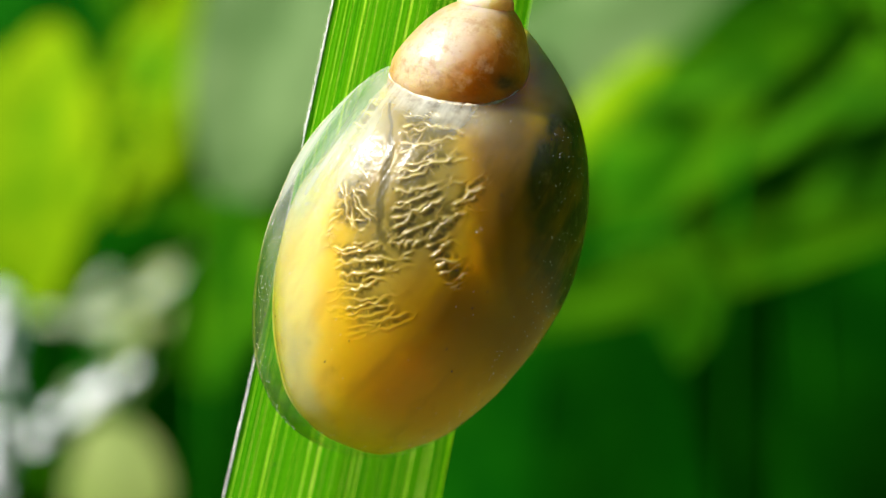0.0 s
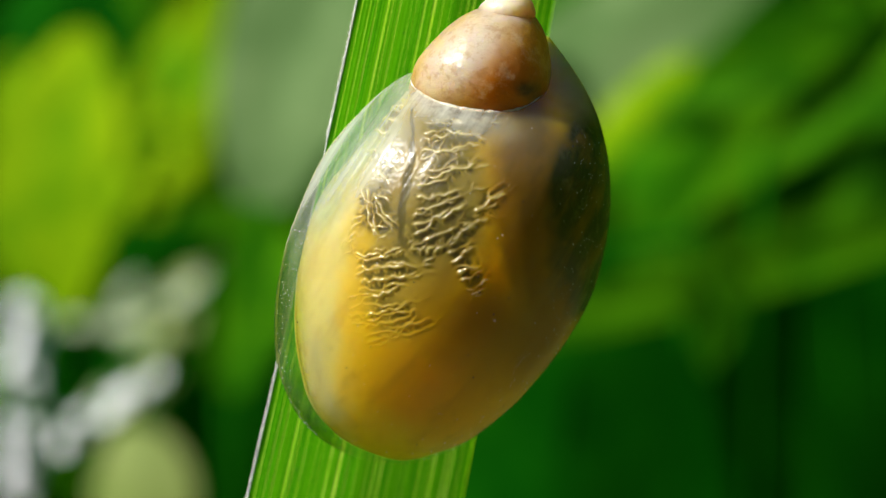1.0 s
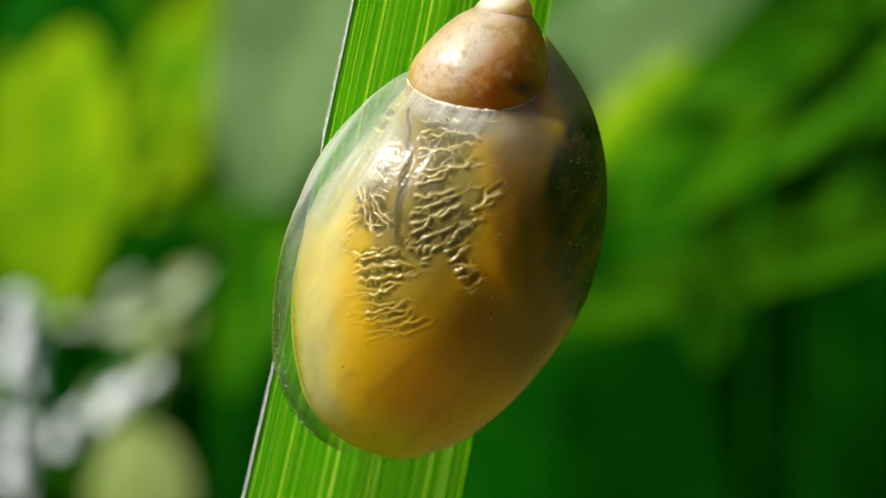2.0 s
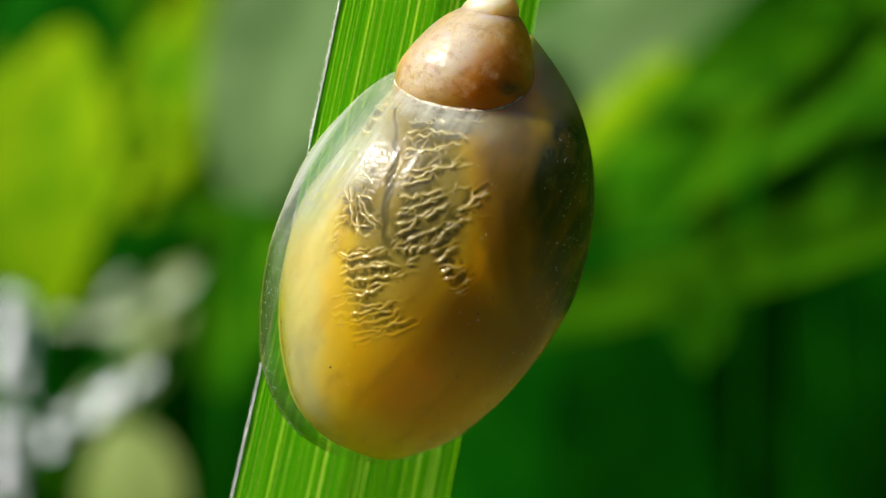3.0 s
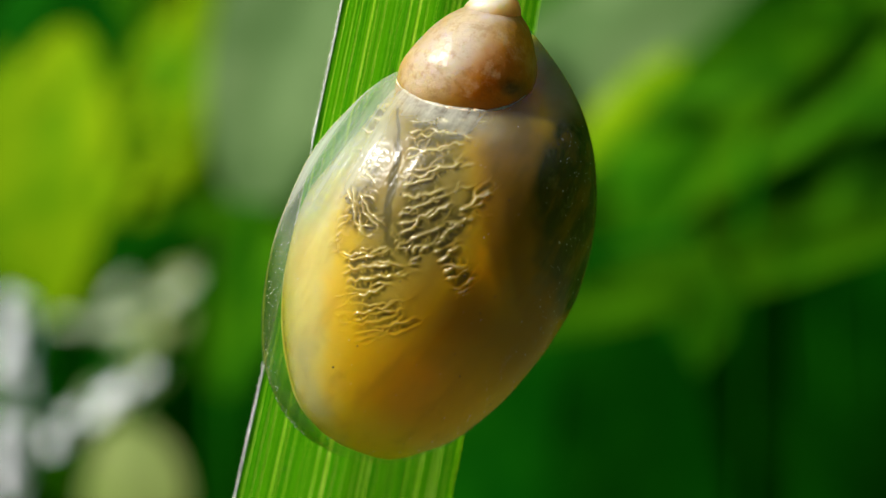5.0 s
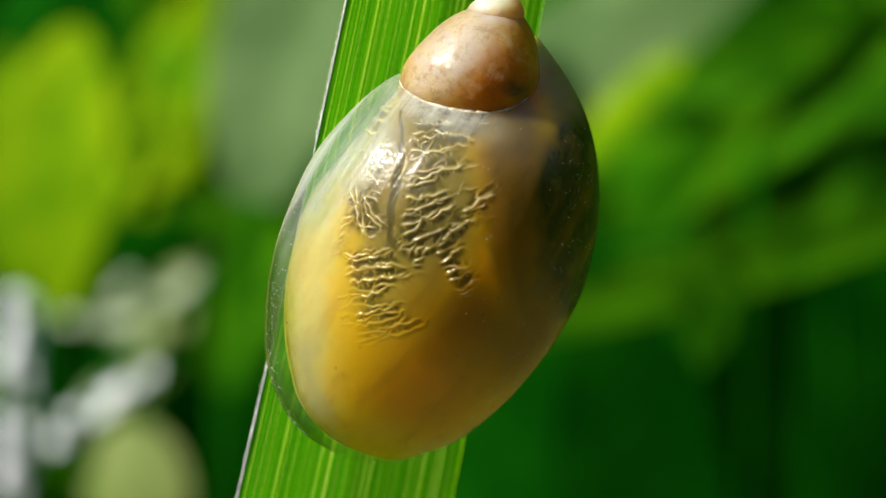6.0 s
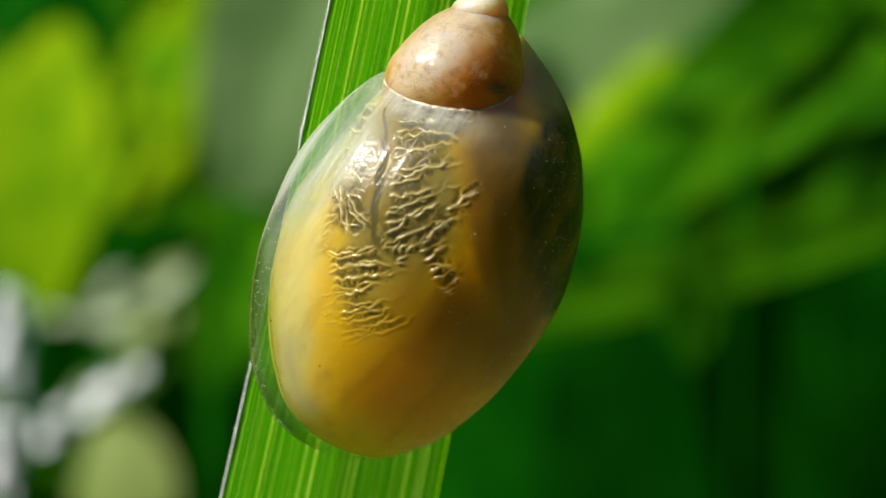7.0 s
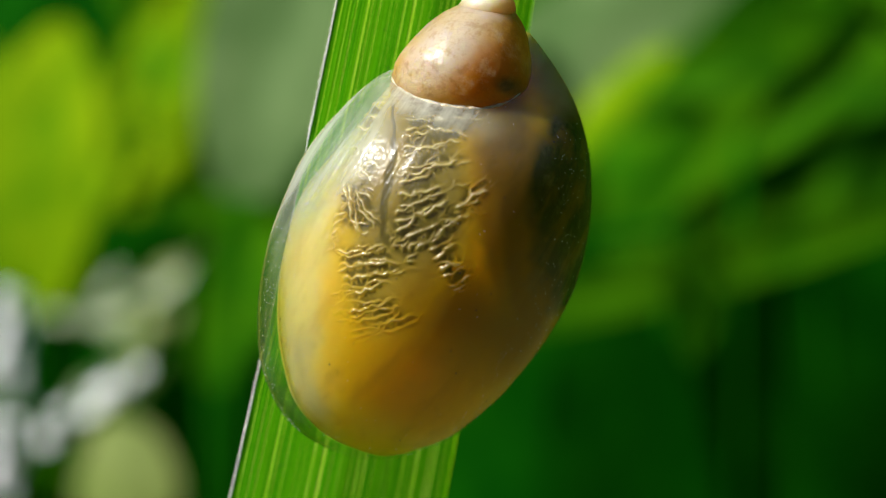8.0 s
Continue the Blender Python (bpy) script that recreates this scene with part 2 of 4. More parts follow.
def mantle_material():
    """The animal inside: amber gland below, cream edge, olive lung field, brown and slate flank."""
    n = Nodes("mantle_tissue")
    wob = n.node("VectorMath", props=(("operation", "MULTIPLY_ADD"),), in0=n.noise(330.0, 3.0, 0.6, out=1), in1=(0.0016,) * 3, in2=n.node(
        "VectorMath", props=(("operation", "SUBTRACT"),), in0=n.coord, in1=(0.0008,) * 3))
    amber, cream, olive = (0.86, 0.51, 0.001), (0.68, 0.60, 0.22), (0.27, 0.215, 0.05)
    rust, slate, blush = (0.17, 0.072, 0.002), (0.018, 0.021, 0.010), (0.24, 0.18, 0.08)
    def tint(c, share, colour, *spot):
        return n.mix(n.math("MULTIPLY", n.blob(wob, *spot), share), c, colour)

    c = n.mix(n.ramp(n.noise(260.0, 4.0), 0.3, 0.75), amber, (0.90, 0.62, 0.004))
    c = tint(c, 0.8, (0.76, 0.38, 0.0005), 1.8, 3.4, 2.0, 2.1, 10, 0.95)
    # Bottom yellow is brightened to stand in for light passing through the body.
    c = tint(c, 0.7, (0.86, 0.68, 0.008), 0.2, 0.6, 2.3, 0.9, 22, 0.6)
    c = tint(c, 1.0, olive, -0.95, 9.0, 2.0, 2.7, -6, 0.35)
    c = tint(c, 0.85, (0.46, 0.35, 0.06), -1.3, 6.0, 1.2, 1.3, 30, 0.6)
    # Brown tissue of the right flank, darkened further for its shaded side.
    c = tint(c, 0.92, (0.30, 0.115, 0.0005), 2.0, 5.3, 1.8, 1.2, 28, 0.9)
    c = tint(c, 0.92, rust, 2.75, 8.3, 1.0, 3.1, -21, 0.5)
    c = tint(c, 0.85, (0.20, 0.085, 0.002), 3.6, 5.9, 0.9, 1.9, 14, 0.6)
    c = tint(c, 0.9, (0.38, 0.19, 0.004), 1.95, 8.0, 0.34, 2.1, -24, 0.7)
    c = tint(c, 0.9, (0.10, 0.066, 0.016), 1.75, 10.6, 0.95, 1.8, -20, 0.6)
    # Slate tissue with flecks; shade and grey sheen of this side are tinted in.
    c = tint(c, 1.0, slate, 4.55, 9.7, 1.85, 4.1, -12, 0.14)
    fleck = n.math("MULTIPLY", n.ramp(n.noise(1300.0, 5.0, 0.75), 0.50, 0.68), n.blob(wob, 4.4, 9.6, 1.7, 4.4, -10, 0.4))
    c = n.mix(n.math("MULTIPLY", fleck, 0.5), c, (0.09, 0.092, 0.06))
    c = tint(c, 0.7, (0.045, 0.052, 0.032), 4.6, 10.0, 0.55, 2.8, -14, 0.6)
    # Tissue painted paler here to offset the spire's cast shadow.
    c = tint(c, 1.0, (0.42, 0.35, 0.25), 2.35, 13.2, 0.7, 1.3, -34, 0.6)
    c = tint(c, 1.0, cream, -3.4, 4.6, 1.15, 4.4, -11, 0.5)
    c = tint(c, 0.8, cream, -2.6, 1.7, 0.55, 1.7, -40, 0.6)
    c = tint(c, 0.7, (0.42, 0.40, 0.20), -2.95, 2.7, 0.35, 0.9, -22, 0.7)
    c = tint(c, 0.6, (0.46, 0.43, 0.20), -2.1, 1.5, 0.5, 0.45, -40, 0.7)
    # Yellow raised here too, for the glow through the left side.
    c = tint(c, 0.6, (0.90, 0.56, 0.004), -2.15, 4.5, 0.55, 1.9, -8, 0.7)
    c = tint(c, 1.0, blush, -0.5, 11.45, 1.6, 0.42, 6, 0.6)
    c = tint(c, 1.0, (0.32, 0.40, 0.22), -3.6, 9.0, 0.9, 3.0, 20, 0.5)
    c = n.mix(n.math("MULTIPLY", n.ramp(n.noise(1500.0, 4.0, 0.7), 0.55, 0.8), 0.3), c, (0.22, 0.13, 0.01))
    streak = n.noise(1.0, 3.0, 0.6, vec=n.scaled(1500, 800, 150, n.node("Mapping", Vector=n.coord, Rotation=(0, radians(-22), 0))))
    c = n.mix(n.math("MULTIPLY", n.ramp(streak, 0.45, 0.72), 0.3), c, (0.30, 0.15, 0.008))
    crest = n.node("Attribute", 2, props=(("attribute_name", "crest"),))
    # Crests go pale gold; troughs dark olive, with the folds' own shade put in.
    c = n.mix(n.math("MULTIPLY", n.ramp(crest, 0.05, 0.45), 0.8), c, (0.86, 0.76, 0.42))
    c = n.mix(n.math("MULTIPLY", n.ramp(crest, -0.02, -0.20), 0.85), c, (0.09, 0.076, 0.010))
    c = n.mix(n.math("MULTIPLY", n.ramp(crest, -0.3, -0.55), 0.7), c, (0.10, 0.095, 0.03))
    glow = n.mix(1.0, n.node("Gamma", Color=c, Gamma=0.55), (1.0, 0.91, 0.22), "MULTIPLY")
    lo = n.math("ADD", n.noise(700.0, 3.0, 0.6), n.math("MULTIPLY", n.noise(9000.0, 3.0, 0.6), 0.10))
    bmp = n.bump(lo, 0.3, 0.0002)
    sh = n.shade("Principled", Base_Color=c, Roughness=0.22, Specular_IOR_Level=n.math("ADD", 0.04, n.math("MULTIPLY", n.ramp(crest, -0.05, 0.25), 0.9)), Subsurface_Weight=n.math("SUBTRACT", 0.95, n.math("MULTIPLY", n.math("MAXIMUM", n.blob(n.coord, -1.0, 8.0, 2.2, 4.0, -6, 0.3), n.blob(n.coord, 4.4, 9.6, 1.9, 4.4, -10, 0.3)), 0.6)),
                 Subsurface_Radius=(1.0, 0.80, 0.07), Subsurface_Scale=0.0065, Normal=bmp)
    return n.done(n.blend(0.35, sh, n.shade("Translucent", Color=glow)))


def wet_material(name, colour, pale, rough=0.16):
    n = Nodes(name)
    c = n.mix(n.ramp(n.noise(1600.0, 3.0), 0.35, 0.7), colour, pale)
    return n.done(n.shade("Principled", Base_Color=c, Roughness=rough, Specular_IOR_Level=0.7, Subsurface_Weight=0.3,
                          Subsurface_Radius=(1.0, 0.6, 0.2), Subsurface_Scale=0.0003, Normal=n.bump(n.noise(6000.0, 2.0), 0.3, 0.00004)))


def spire_material():
    """Spire: flesh-coloured, rust at the foot, highlight near the top painted grey-white."""
    n = Nodes("spire_tissue")
    wob = n.node("VectorMath", props=(("operation", "MULTIPLY_ADD"),), in0=n.noise(600.0, 3.0, 0.6, out=1), in1=(0.0009,) * 3, in2=n.node(
        "VectorMath", props=(("operation", "SUBTRACT"),), in0=n.coord, in1=(0.00045,) * 3))
    c = n.mix(n.ramp(n.noise(900.0, 5.0, 0.65), 0.38, 0.66), (0.48, 0.25, 0.016), (0.58, 0.36, 0.08))
    c = n.mix(n.blob(wob, 0.9, 12.2, 1.6, 1.0, 24, 0.6), c, (0.54, 0.21, 0.002))
    c = n.mix(n.math("MULTIPLY", n.blob(wob, -1.5, 12.3, 0.6, 1.0, 20, 0.7), 0.7), c, (0.66, 0.47, 0.20))
    c = n.mix(n.math("MULTIPLY", n.blob(wob, 0.9, 12.9, 0.75, 0.6, 20, 0.6), 0.75), c, (0.36, 0.13, 0.02))
    c = n.mix(n.math("MULTIPLY", n.blob(wob, 1.3, 12.5, 0.35, 0.25, 0, 0.6), 0.9), c, (0.05, 0.03, 0.015))
    # Broad highlight on the upper left, painted as a grey-white patch.
    c = n.mix(n.math("MULTIPLY", n.blob(wob, -0.9, 13.2, 0.8, 1.5, 32, 0.7), 0.85), c, (0.56, 0.52, 0.45))
    c = n.mix(n.math("MULTIPLY", n.ramp(n.noise(2600.0, 4.0, 0.7), 0.48, 0.66), 0.4), c, (0.32, 0.15, 0.03))
    c = n.mix(n.math("MULTIPLY", n.ramp(n.noise(1100.0, 5.0, 0.75), 0.52, 0.68), 0.35), c, (0.72, 0.60, 0.42))
    # Highlight on the tip, put into its colour.
    c = n.mix(n.blob(wob, -0.25, 15.0, 0.8, 0.6, 20, 0.6), c, (0.80, 0.72, 0.58))
    flesh = (n.shade("Principled", Base_Color=c, Roughness=0.38, Specular_IOR_Level=0.3, Subsurface_Weight=0.8,
                          Subsurface_Radius=(1.0, 0.7, 0.15), Subsurface_Scale=0.0026, Coat_Weight=0.6, Coat_Roughness=0.36,
                          Normal=n.bump(n.math("ADD", n.noise(1500.0, 5.0, 0.7), n.math("MULTIPLY", n.noise(7000.0, 2.0, 0.6), 0.25)), 0.45, 0.00015)))
    return n.done(n.blend(0.35, flesh, n.shade("Translucent", Color=n.node("Gamma", Color=c, Gamma=1.0))))


def turf_material():
    n = Nodes("turf")
    # Pale so that the ground, out of view, bounces light up at the shell.
    c = n.mix(n.ramp(n.noise(14.0, 5.0), 0.35, 0.7), (0.14, 0.14, 0.045), (0.08, 0.15, 0.025))
    return n.done(n.shade("Principled", Base_Color=c, Roughness=0.9, Normal=n.bump(n.noise(80.0, 4.0), 0.6, 0.01)))


def speck_material(name, colour, rough):
    n = Nodes(name)
    c = n.mix(n.ramp(n.noise(9000.0, 2.0), 0.3, 0.7), colour, tuple(x * 0.6 for x in colour))
    return n.done(n.shade("Principled", Base_Color=c, Roughness=rough))


LAMINA = blade_material()
VEIN = vein_material("grass_vein", (0.46, 0.88, 0.015), (0.66, 0.95, 0.06), 0.85)
MARGIN = vein_material("grass_margin", (0.84, 0.87, 0.78), (0.92, 0.93, 0.88), 0.08)
SHELL = shell_material("shell_clear", 0.012, (0.68, 0.71, 0.63))
MANTLE = mantle_material()
SPIRE = spire_material()
SUTURE = wet_material("suture_edge", (0.60, 0.50, 0.38), (0.76, 0.68, 0.56), 0.28)
LIPMAT = wet_material("shell_lip", (0.62, 0.56, 0.26), (0.78, 0.72, 0.42), 0.2)
COLLAR = wet_material("collar_rim", (0.80, 0.66, 0.24), (0.86, 0.76, 0.38), 0.3)
DIRT = speck_material("dirt", (0.02, 0.013, 0.008), 0.8)
DUST = speck_material("dust", (0.85, 0.84, 0.78), 0.3)
TURF = turf_material()
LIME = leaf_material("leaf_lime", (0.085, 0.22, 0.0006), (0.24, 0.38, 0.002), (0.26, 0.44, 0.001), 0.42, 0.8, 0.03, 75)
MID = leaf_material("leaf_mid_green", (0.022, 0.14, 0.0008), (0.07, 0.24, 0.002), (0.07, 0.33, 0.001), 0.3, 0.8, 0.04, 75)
# Shade of gaps and the ribbed leaf's lower half is put into this colour.
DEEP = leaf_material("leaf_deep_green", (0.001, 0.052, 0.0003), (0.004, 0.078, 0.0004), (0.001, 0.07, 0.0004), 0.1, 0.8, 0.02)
RIBBED = leaf_material("leaf_ribbed", (0.009, 0.065, 0.0003), (0.040, 0.145, 0.0006), (0.03, 0.15, 0.0004), 0.12, 0.8, 0.03, 50)
# Grey-green; on the grey leaves the sky's sheen is put into this colour.
GREY_GREEN = leaf_material("leaf_grey_green", (0.065, 0.13, 0.036), (0.13, 0.21, 0.075), (0.12, 0.26, 0.02), 0.25, 0.7, 0.1)
PALE = leaf_material("leaf_pale", (0.17, 0.24, 0.05), (0.27, 0.33, 0.10), (0.36, 0.50, 0.08), 0.45, 0.6, 0.2)
BLOOM = leaf_material("leaf_bloom", (0.36, 0.44, 0.26), (0.54, 0.60, 0.42), (0.40, 0.55, 0.2), 0.4, 0.6, 0.3)
# White of the discs that stand in for sun and sky glints.
WHITE = leaf_material("glint_white", (0.84, 0.88, 0.90), (0.88, 0.91, 0.93), (0.80, 0.86, 0.86), 0.2, 0.3, 1.0)


# ---- mesh helpers ----
def part(name, bm, material, parent=None, label=""):
    """One mesh object from a bmesh, under a thing or a part."""
    mesh = bpy.data.meshes.new(name)
    bmesh.ops.recalc_face_normals(bm, faces=bm.faces)
    bm.to_mesh(mesh)
    bm.free()
    return part_of(name, mesh, material, parent, label)


def part_of(name, mesh, material, parent=None, label=""):
    for p in mesh.polygons:
        p.use_smooth = True
    mesh.materials.append(material)
    ob = new(name, mesh)
    ob.parent = parent
    return tagged(ob, label)


def grid_faces(bm, rows, closed=False):
    """Quads between rows of vertices."""
    for a, b in zip(rows, rows[1:]):
        k = len(a)
        for i in range(k if closed else k - 1):
            j = (i + 1) % k
            bm.faces.new((a[i], a[j], b[j], b[i]))


def spline(knots):
    """A smooth function through (x, y) knots."""
    xs, ys = [k[0] for k in knots], [k[1] for k in knots]
    slope = []
    for i in range(len(xs)):
        if i in (0, len(xs) - 1):
            j = max(1, i)
            slope.append((ys[j] - ys[j - 1]) / (xs[j] - xs[j - 1]))
        else:
            h0, h1 = xs[i] - xs[i - 1], xs[i + 1] - xs[i]
            s0, s1 = (ys[i] - ys[i - 1]) / h0, (ys[i + 1] - ys[i]) / h1
            slope.append(0 if s0 * s1 <= 0 else (h0 + h1) * s0 * s1 / (h1 * s0 + h0 * s1) if abs(s0 - s1) > 1e-9 else s0)
            if s0 * s1 > 0:
                slope[-1] = (s0 * h1 + s1 * h0) / (h0 + h1)

    def value(x):
        x = min(max(x, xs[0]), xs[-1])
        i = max(j for j in range(len(xs) - 1) if xs[j] <= x)
        h = xs[i + 1] - xs[i]
        t = (x - xs[i]) / h
        return (ys[i] * (1 + 2 * t) * (1 - t) ** 2 + slope[i] * h * t * (1 - t) ** 2
                + ys[i + 1] * t * t * (3 - 2 * t) + slope[i + 1] * h * t * t * (t - 1))
    return value


def tube(bm, points, radii, sides=6):
    """A round tube along points, closed at its ends."""
    rows = []
    for i, p in enumerate(points):
        d = (points[min(i + 1, len(points) - 1)] - points[max(i - 1, 0)]).normalized()
        side = d.cross(Vector((0.13, 1, 0.21))).normalized()
        up = side.cross(d)
        r = radii[i] if isinstance(radii, (list, tuple)) else radii
        rows.append([bm.verts.new(p + (side * math.cos(a) + up * math.sin(a)) * r)
                     for a in (2 * math.pi * k / sides for k in range(sides))])
    grid_faces(bm, rows, True)
    bm.faces.new(rows[0]), bm.faces.new(rows[-1])


# ---- the ground ----
def ground():
    bm = bmesh.new()
    n = 40
    rows = []
    for j in range(n + 1):
        row = []
        for i in range(n + 1):
            x, y = ((2 * i / n - 1) ** 3 * 60, (2 * j / n - 1) ** 3 * 60)
            row.append(bm.verts.new((x, y, 0.03 * noise.noise(Vector((x * 3, y * 3, 0))))))
        rows.append(row)
    grid_faces(bm, rows)
    tagged(part("ground", bm, TURF), "unseen turf ground, pale to bounce light up at the shell", "ground", kind="structure")


ground()


# ---- the grass blade that carries the shell ----
BLADE_Y = 2.7 * MM


def blade_line(z):
    """Middle of the blade and its half width at height z over the lens axis (metres)."""
    x = -0.00187 + z * 0.2008
    y = BLADE_Y + 0.9 * z * z - 0.15 * z
    half = 0.00339 - z * 0.0245
    if z > 0.05:
        half *= max(0.03, 1 - ((z - 0.05) / 0.17) ** 2)
    if z < -0.05:
        half = 0.00339 + 0.05 * 0.0245
        x += 0.35 * (z + 0.05) ** 2
    return x, y, half


def blade_point(s, z, lift=0.0):
    x, y, half = blade_line(z)
    fold = 0.00030 * (1 - abs(s)) + 0.00190 * s
    y += fold - lift
    return Vector(((x + s * half) * (0.0608 + y) / 0.0634, y, H + z))


def grass_blade():
    zs = [-H + 0.002 + (H - 0.03) * (k / 30) for k in range(30)] + [-0.03 + 0.06 * k / 60 for k in range(60)] + [0.03 + 0.185 * k / 30 for k in range(31)]
    top = new("grass_blade")
    tagged(top, "bright green grass blade with pale lengthwise veins", "grass blade")
    rnd = random.Random(11)
    count = 24
    # veins are strips of the blade itself; the green lamina lies between them
    veins = [(-0.94 + 1.88 * k / (count - 1) + rnd.uniform(-0.026, 0.026), rnd.uniform(0.0075, 0.0130) if rnd.random() < 0.45 else rnd.uniform(0.0020, 0.0050)) for k in range(count)]
    edges = [-1.0] + [x for s, w in veins for x in (s - w, s + w)] + [1.0]
    bm = bmesh.new()
    uv = bm.loops.layers.uv.new("blade")
    at_uv = {}
    for lo, hi in zip(edges[::2], edges[1::2]):
        rows = []
        for z in zs:
            row = []
            for i in range(4):
                s = lo + (hi - lo) * i / 3
                v = bm.verts.new(blade_point(s, z))
                at_uv[v] = (s, z * 100)
                row.append(v)
            rows.append(row)
        grid_faces(bm, rows)
    for f in bm.faces:
        for loop in f.loops:
            loop[uv].uv = at_uv[loop.vert]
    mesh = bpy.data.meshes.new("lamina")
    bm.to_mesh(mesh)
    bm.free()
    part_of("lamina", mesh, LAMINA, top)
    for s, w in veins:
        bm = bmesh.new()
        rows = []
        for z in zs:
            k = 1 + 0.35 * noise.noise(Vector((z * 2500, s * 40, 0)))
            rows.append([bm.verts.new(blade_point(s + t * w * (k if abs(t) < 1 else 1), z, 0.000012 * (1 - t * t))) for t in (-1, -0.5, 0, 0.5, 1)])
        grid_faces(bm, rows)
        part("vein", bm, VEIN, top)
    for side in (-1, 1):
        bm = bmesh.new()
        rnd = random.Random(5 + side)
        rows = []
        for z in zs:
            p, k = blade_point(side * 1.0, z), rnd.uniform(0.7, 1.3) * (0.0000015 if side < 0 and abs(z) < 0.0034 else 0.000006)
            rows.append([bm.verts.new(p + Vector((side * x * k, y * k, 0))) for x, y in ((-1, -3), (4, -1), (8, 5), (2, 6))])
        grid_faces(bm, rows, True)
        bm.faces.new(rows[0]), bm.faces.new(rows[-1])
        part("margin", bm, MARGIN if side < 0 else VEIN, top, "pale finely rough blade edge" if side < 0 else "yellow-green blade edge")
    rnd = random.Random(17)
    bm = bmesh.new()
    for k in range(1000):
        z = -0.012 + 0.024 * (k + rnd.random()) / 1000
        if abs(z) < 0.0034:
            continue
        p = blade_point(-1.0, z) + Vector((rnd.uniform(-0.00003, 0.00001), rnd.uniform(-0.00004, 0.00002), 0))
        tip = p + Vector((rnd.uniform(-0.00007, -0.00001), rnd.uniform(-0.00005, 0.00002), rnd.uniform(0.00002, 0.00009)))
        tube(bm, [p, p.lerp(tip, 0.6), tip], [0.000012, 0.000010, 0.000004], 4)
    tagged(part("hairs", bm, MARGIN, top, "tiny pale bristles along the blade edge"), kind="stuff")


grass_blade()


# ---- the snail shell ----
# its own axes: x across, z along the spire (mm), -y towards the open air
LEFT = spline([(-0.28, -0.8), (-0.2, -1.45), (0.0, -2.2), (0.46, -3.05), (1.3, -3.84), (2.2, -4.34), (3.2, -4.64), (4.3, -4.84), (5.6, -4.92), (7.3, -4.76),
               (9.0, -4.38), (10.3, -3.75), (11.3, -3.12), (12.1, -2.35), (12.7, -1.2), (13.5, 0.2), (14.1, 1.1), (14.3, 1.35)])
RIGHT = spline([(-0.28, -0.4), (-0.2, 0.05), (0.0, 0.62), (0.5, 1.42), (1.2, 2.26), (1.9, 2.82), (2.8, 3.42), (4.0, 4.02), (5.3, 4.53), (6.5, 4.84), (7.6, 4.93),
                (8.6, 4.88), (9.9, 4.64), (11.3, 4.14), (12.4, 3.48), (13.35, 2.6), (14.1, 1.68), (14.3, 1.4)])
DEPTH = spline([(-0.28, 0.05), (-0.2, 0.5), (0.0, 1.05), (0.5, 1.85), (1.3, 2.7), (2.4, 3.4), (4.0, 4.1), (5.6, 4.5), (7.3, 4.7), (9.0, 4.62),
                (10.3, 4.15), (11.2, 3.35), (12.1, 2.35), (13.0, 1.4), (13.5, 0.9), (14.1, 0.3), (14.3, 0.02)])
INNER = spline([(0.06, -0.75), (0.12, -1.2), (0.3, -1.8), (0.6, -2.35), (1.1, -2.9), (2.1, -3.5), (2.94, -3.86), (4.68, -4.29), (6.5, -4.38), (7.84, -4.17),
                (9.0, -3.6), (10.3, -2.95), (11.5, -2.35), (12.1, -1.9), (12.7, -0.9), (13.5, 0.35), (14.0, 1.1), (14.2, 1.35)])


def body_point(v, a, inset):
    """Point of the body whorl at height v and angle a round the section (0 right, 90 front)."""
    if inset:
        lo, hi, dep = INNER(v), RIGHT(v - 0.12 * max(0.0, 1 - v / 2)) - 0.04, max(0.01, DEPTH(v - 0.2 * max(0.0, 1 - v / 2)) - 0.16)
        hi = max(hi, lo + 0.02)
    else:
        lo, hi, dep = LEFT(v), RIGHT(v), DEPTH(v)
    mid, half = (lo + hi) / 2, (hi - lo) / 2
    c, s = math.cos(a), math.sin(a)
    front = dep * (abs(s) ** 0.92) if s > 0 else -min(dep, 1.4) * (abs(s) ** 0.8)
    return Vector((mid + half * math.copysign(abs(c) ** 0.96, c), -front, v)) * MM


def on_mantle(u, v, lift=0.0):
    """Point on the front of the mantle under (u, v)."""
    lo, hi, dep = INNER(v), max(RIGHT(v + 0.05) - 0.10, INNER(v) + 0.02), max(0.01, DEPTH(v) - 0.16)
    mid, half = (lo + hi) / 2, (hi - lo) / 2
    c = min(0.999, abs((u - mid) / half)) ** (1 / 0.96)
    return Vector((u, -(dep * math.sqrt(1 - c * c) ** 0.92 + lift), v)) * MM


def on_shell(u, v, lift=0.0):
    lo, hi, dep = LEFT(v), RIGHT(v), DEPTH(v)
    mid, half = (lo + hi) / 2, (hi - lo) / 2
    c = min(0.999, abs((u - mid) / half)) ** (1 / 0.96)
    return Vector((u, -(dep * math.sqrt(1 - c * c) ** 0.92 + lift), v)) * MM


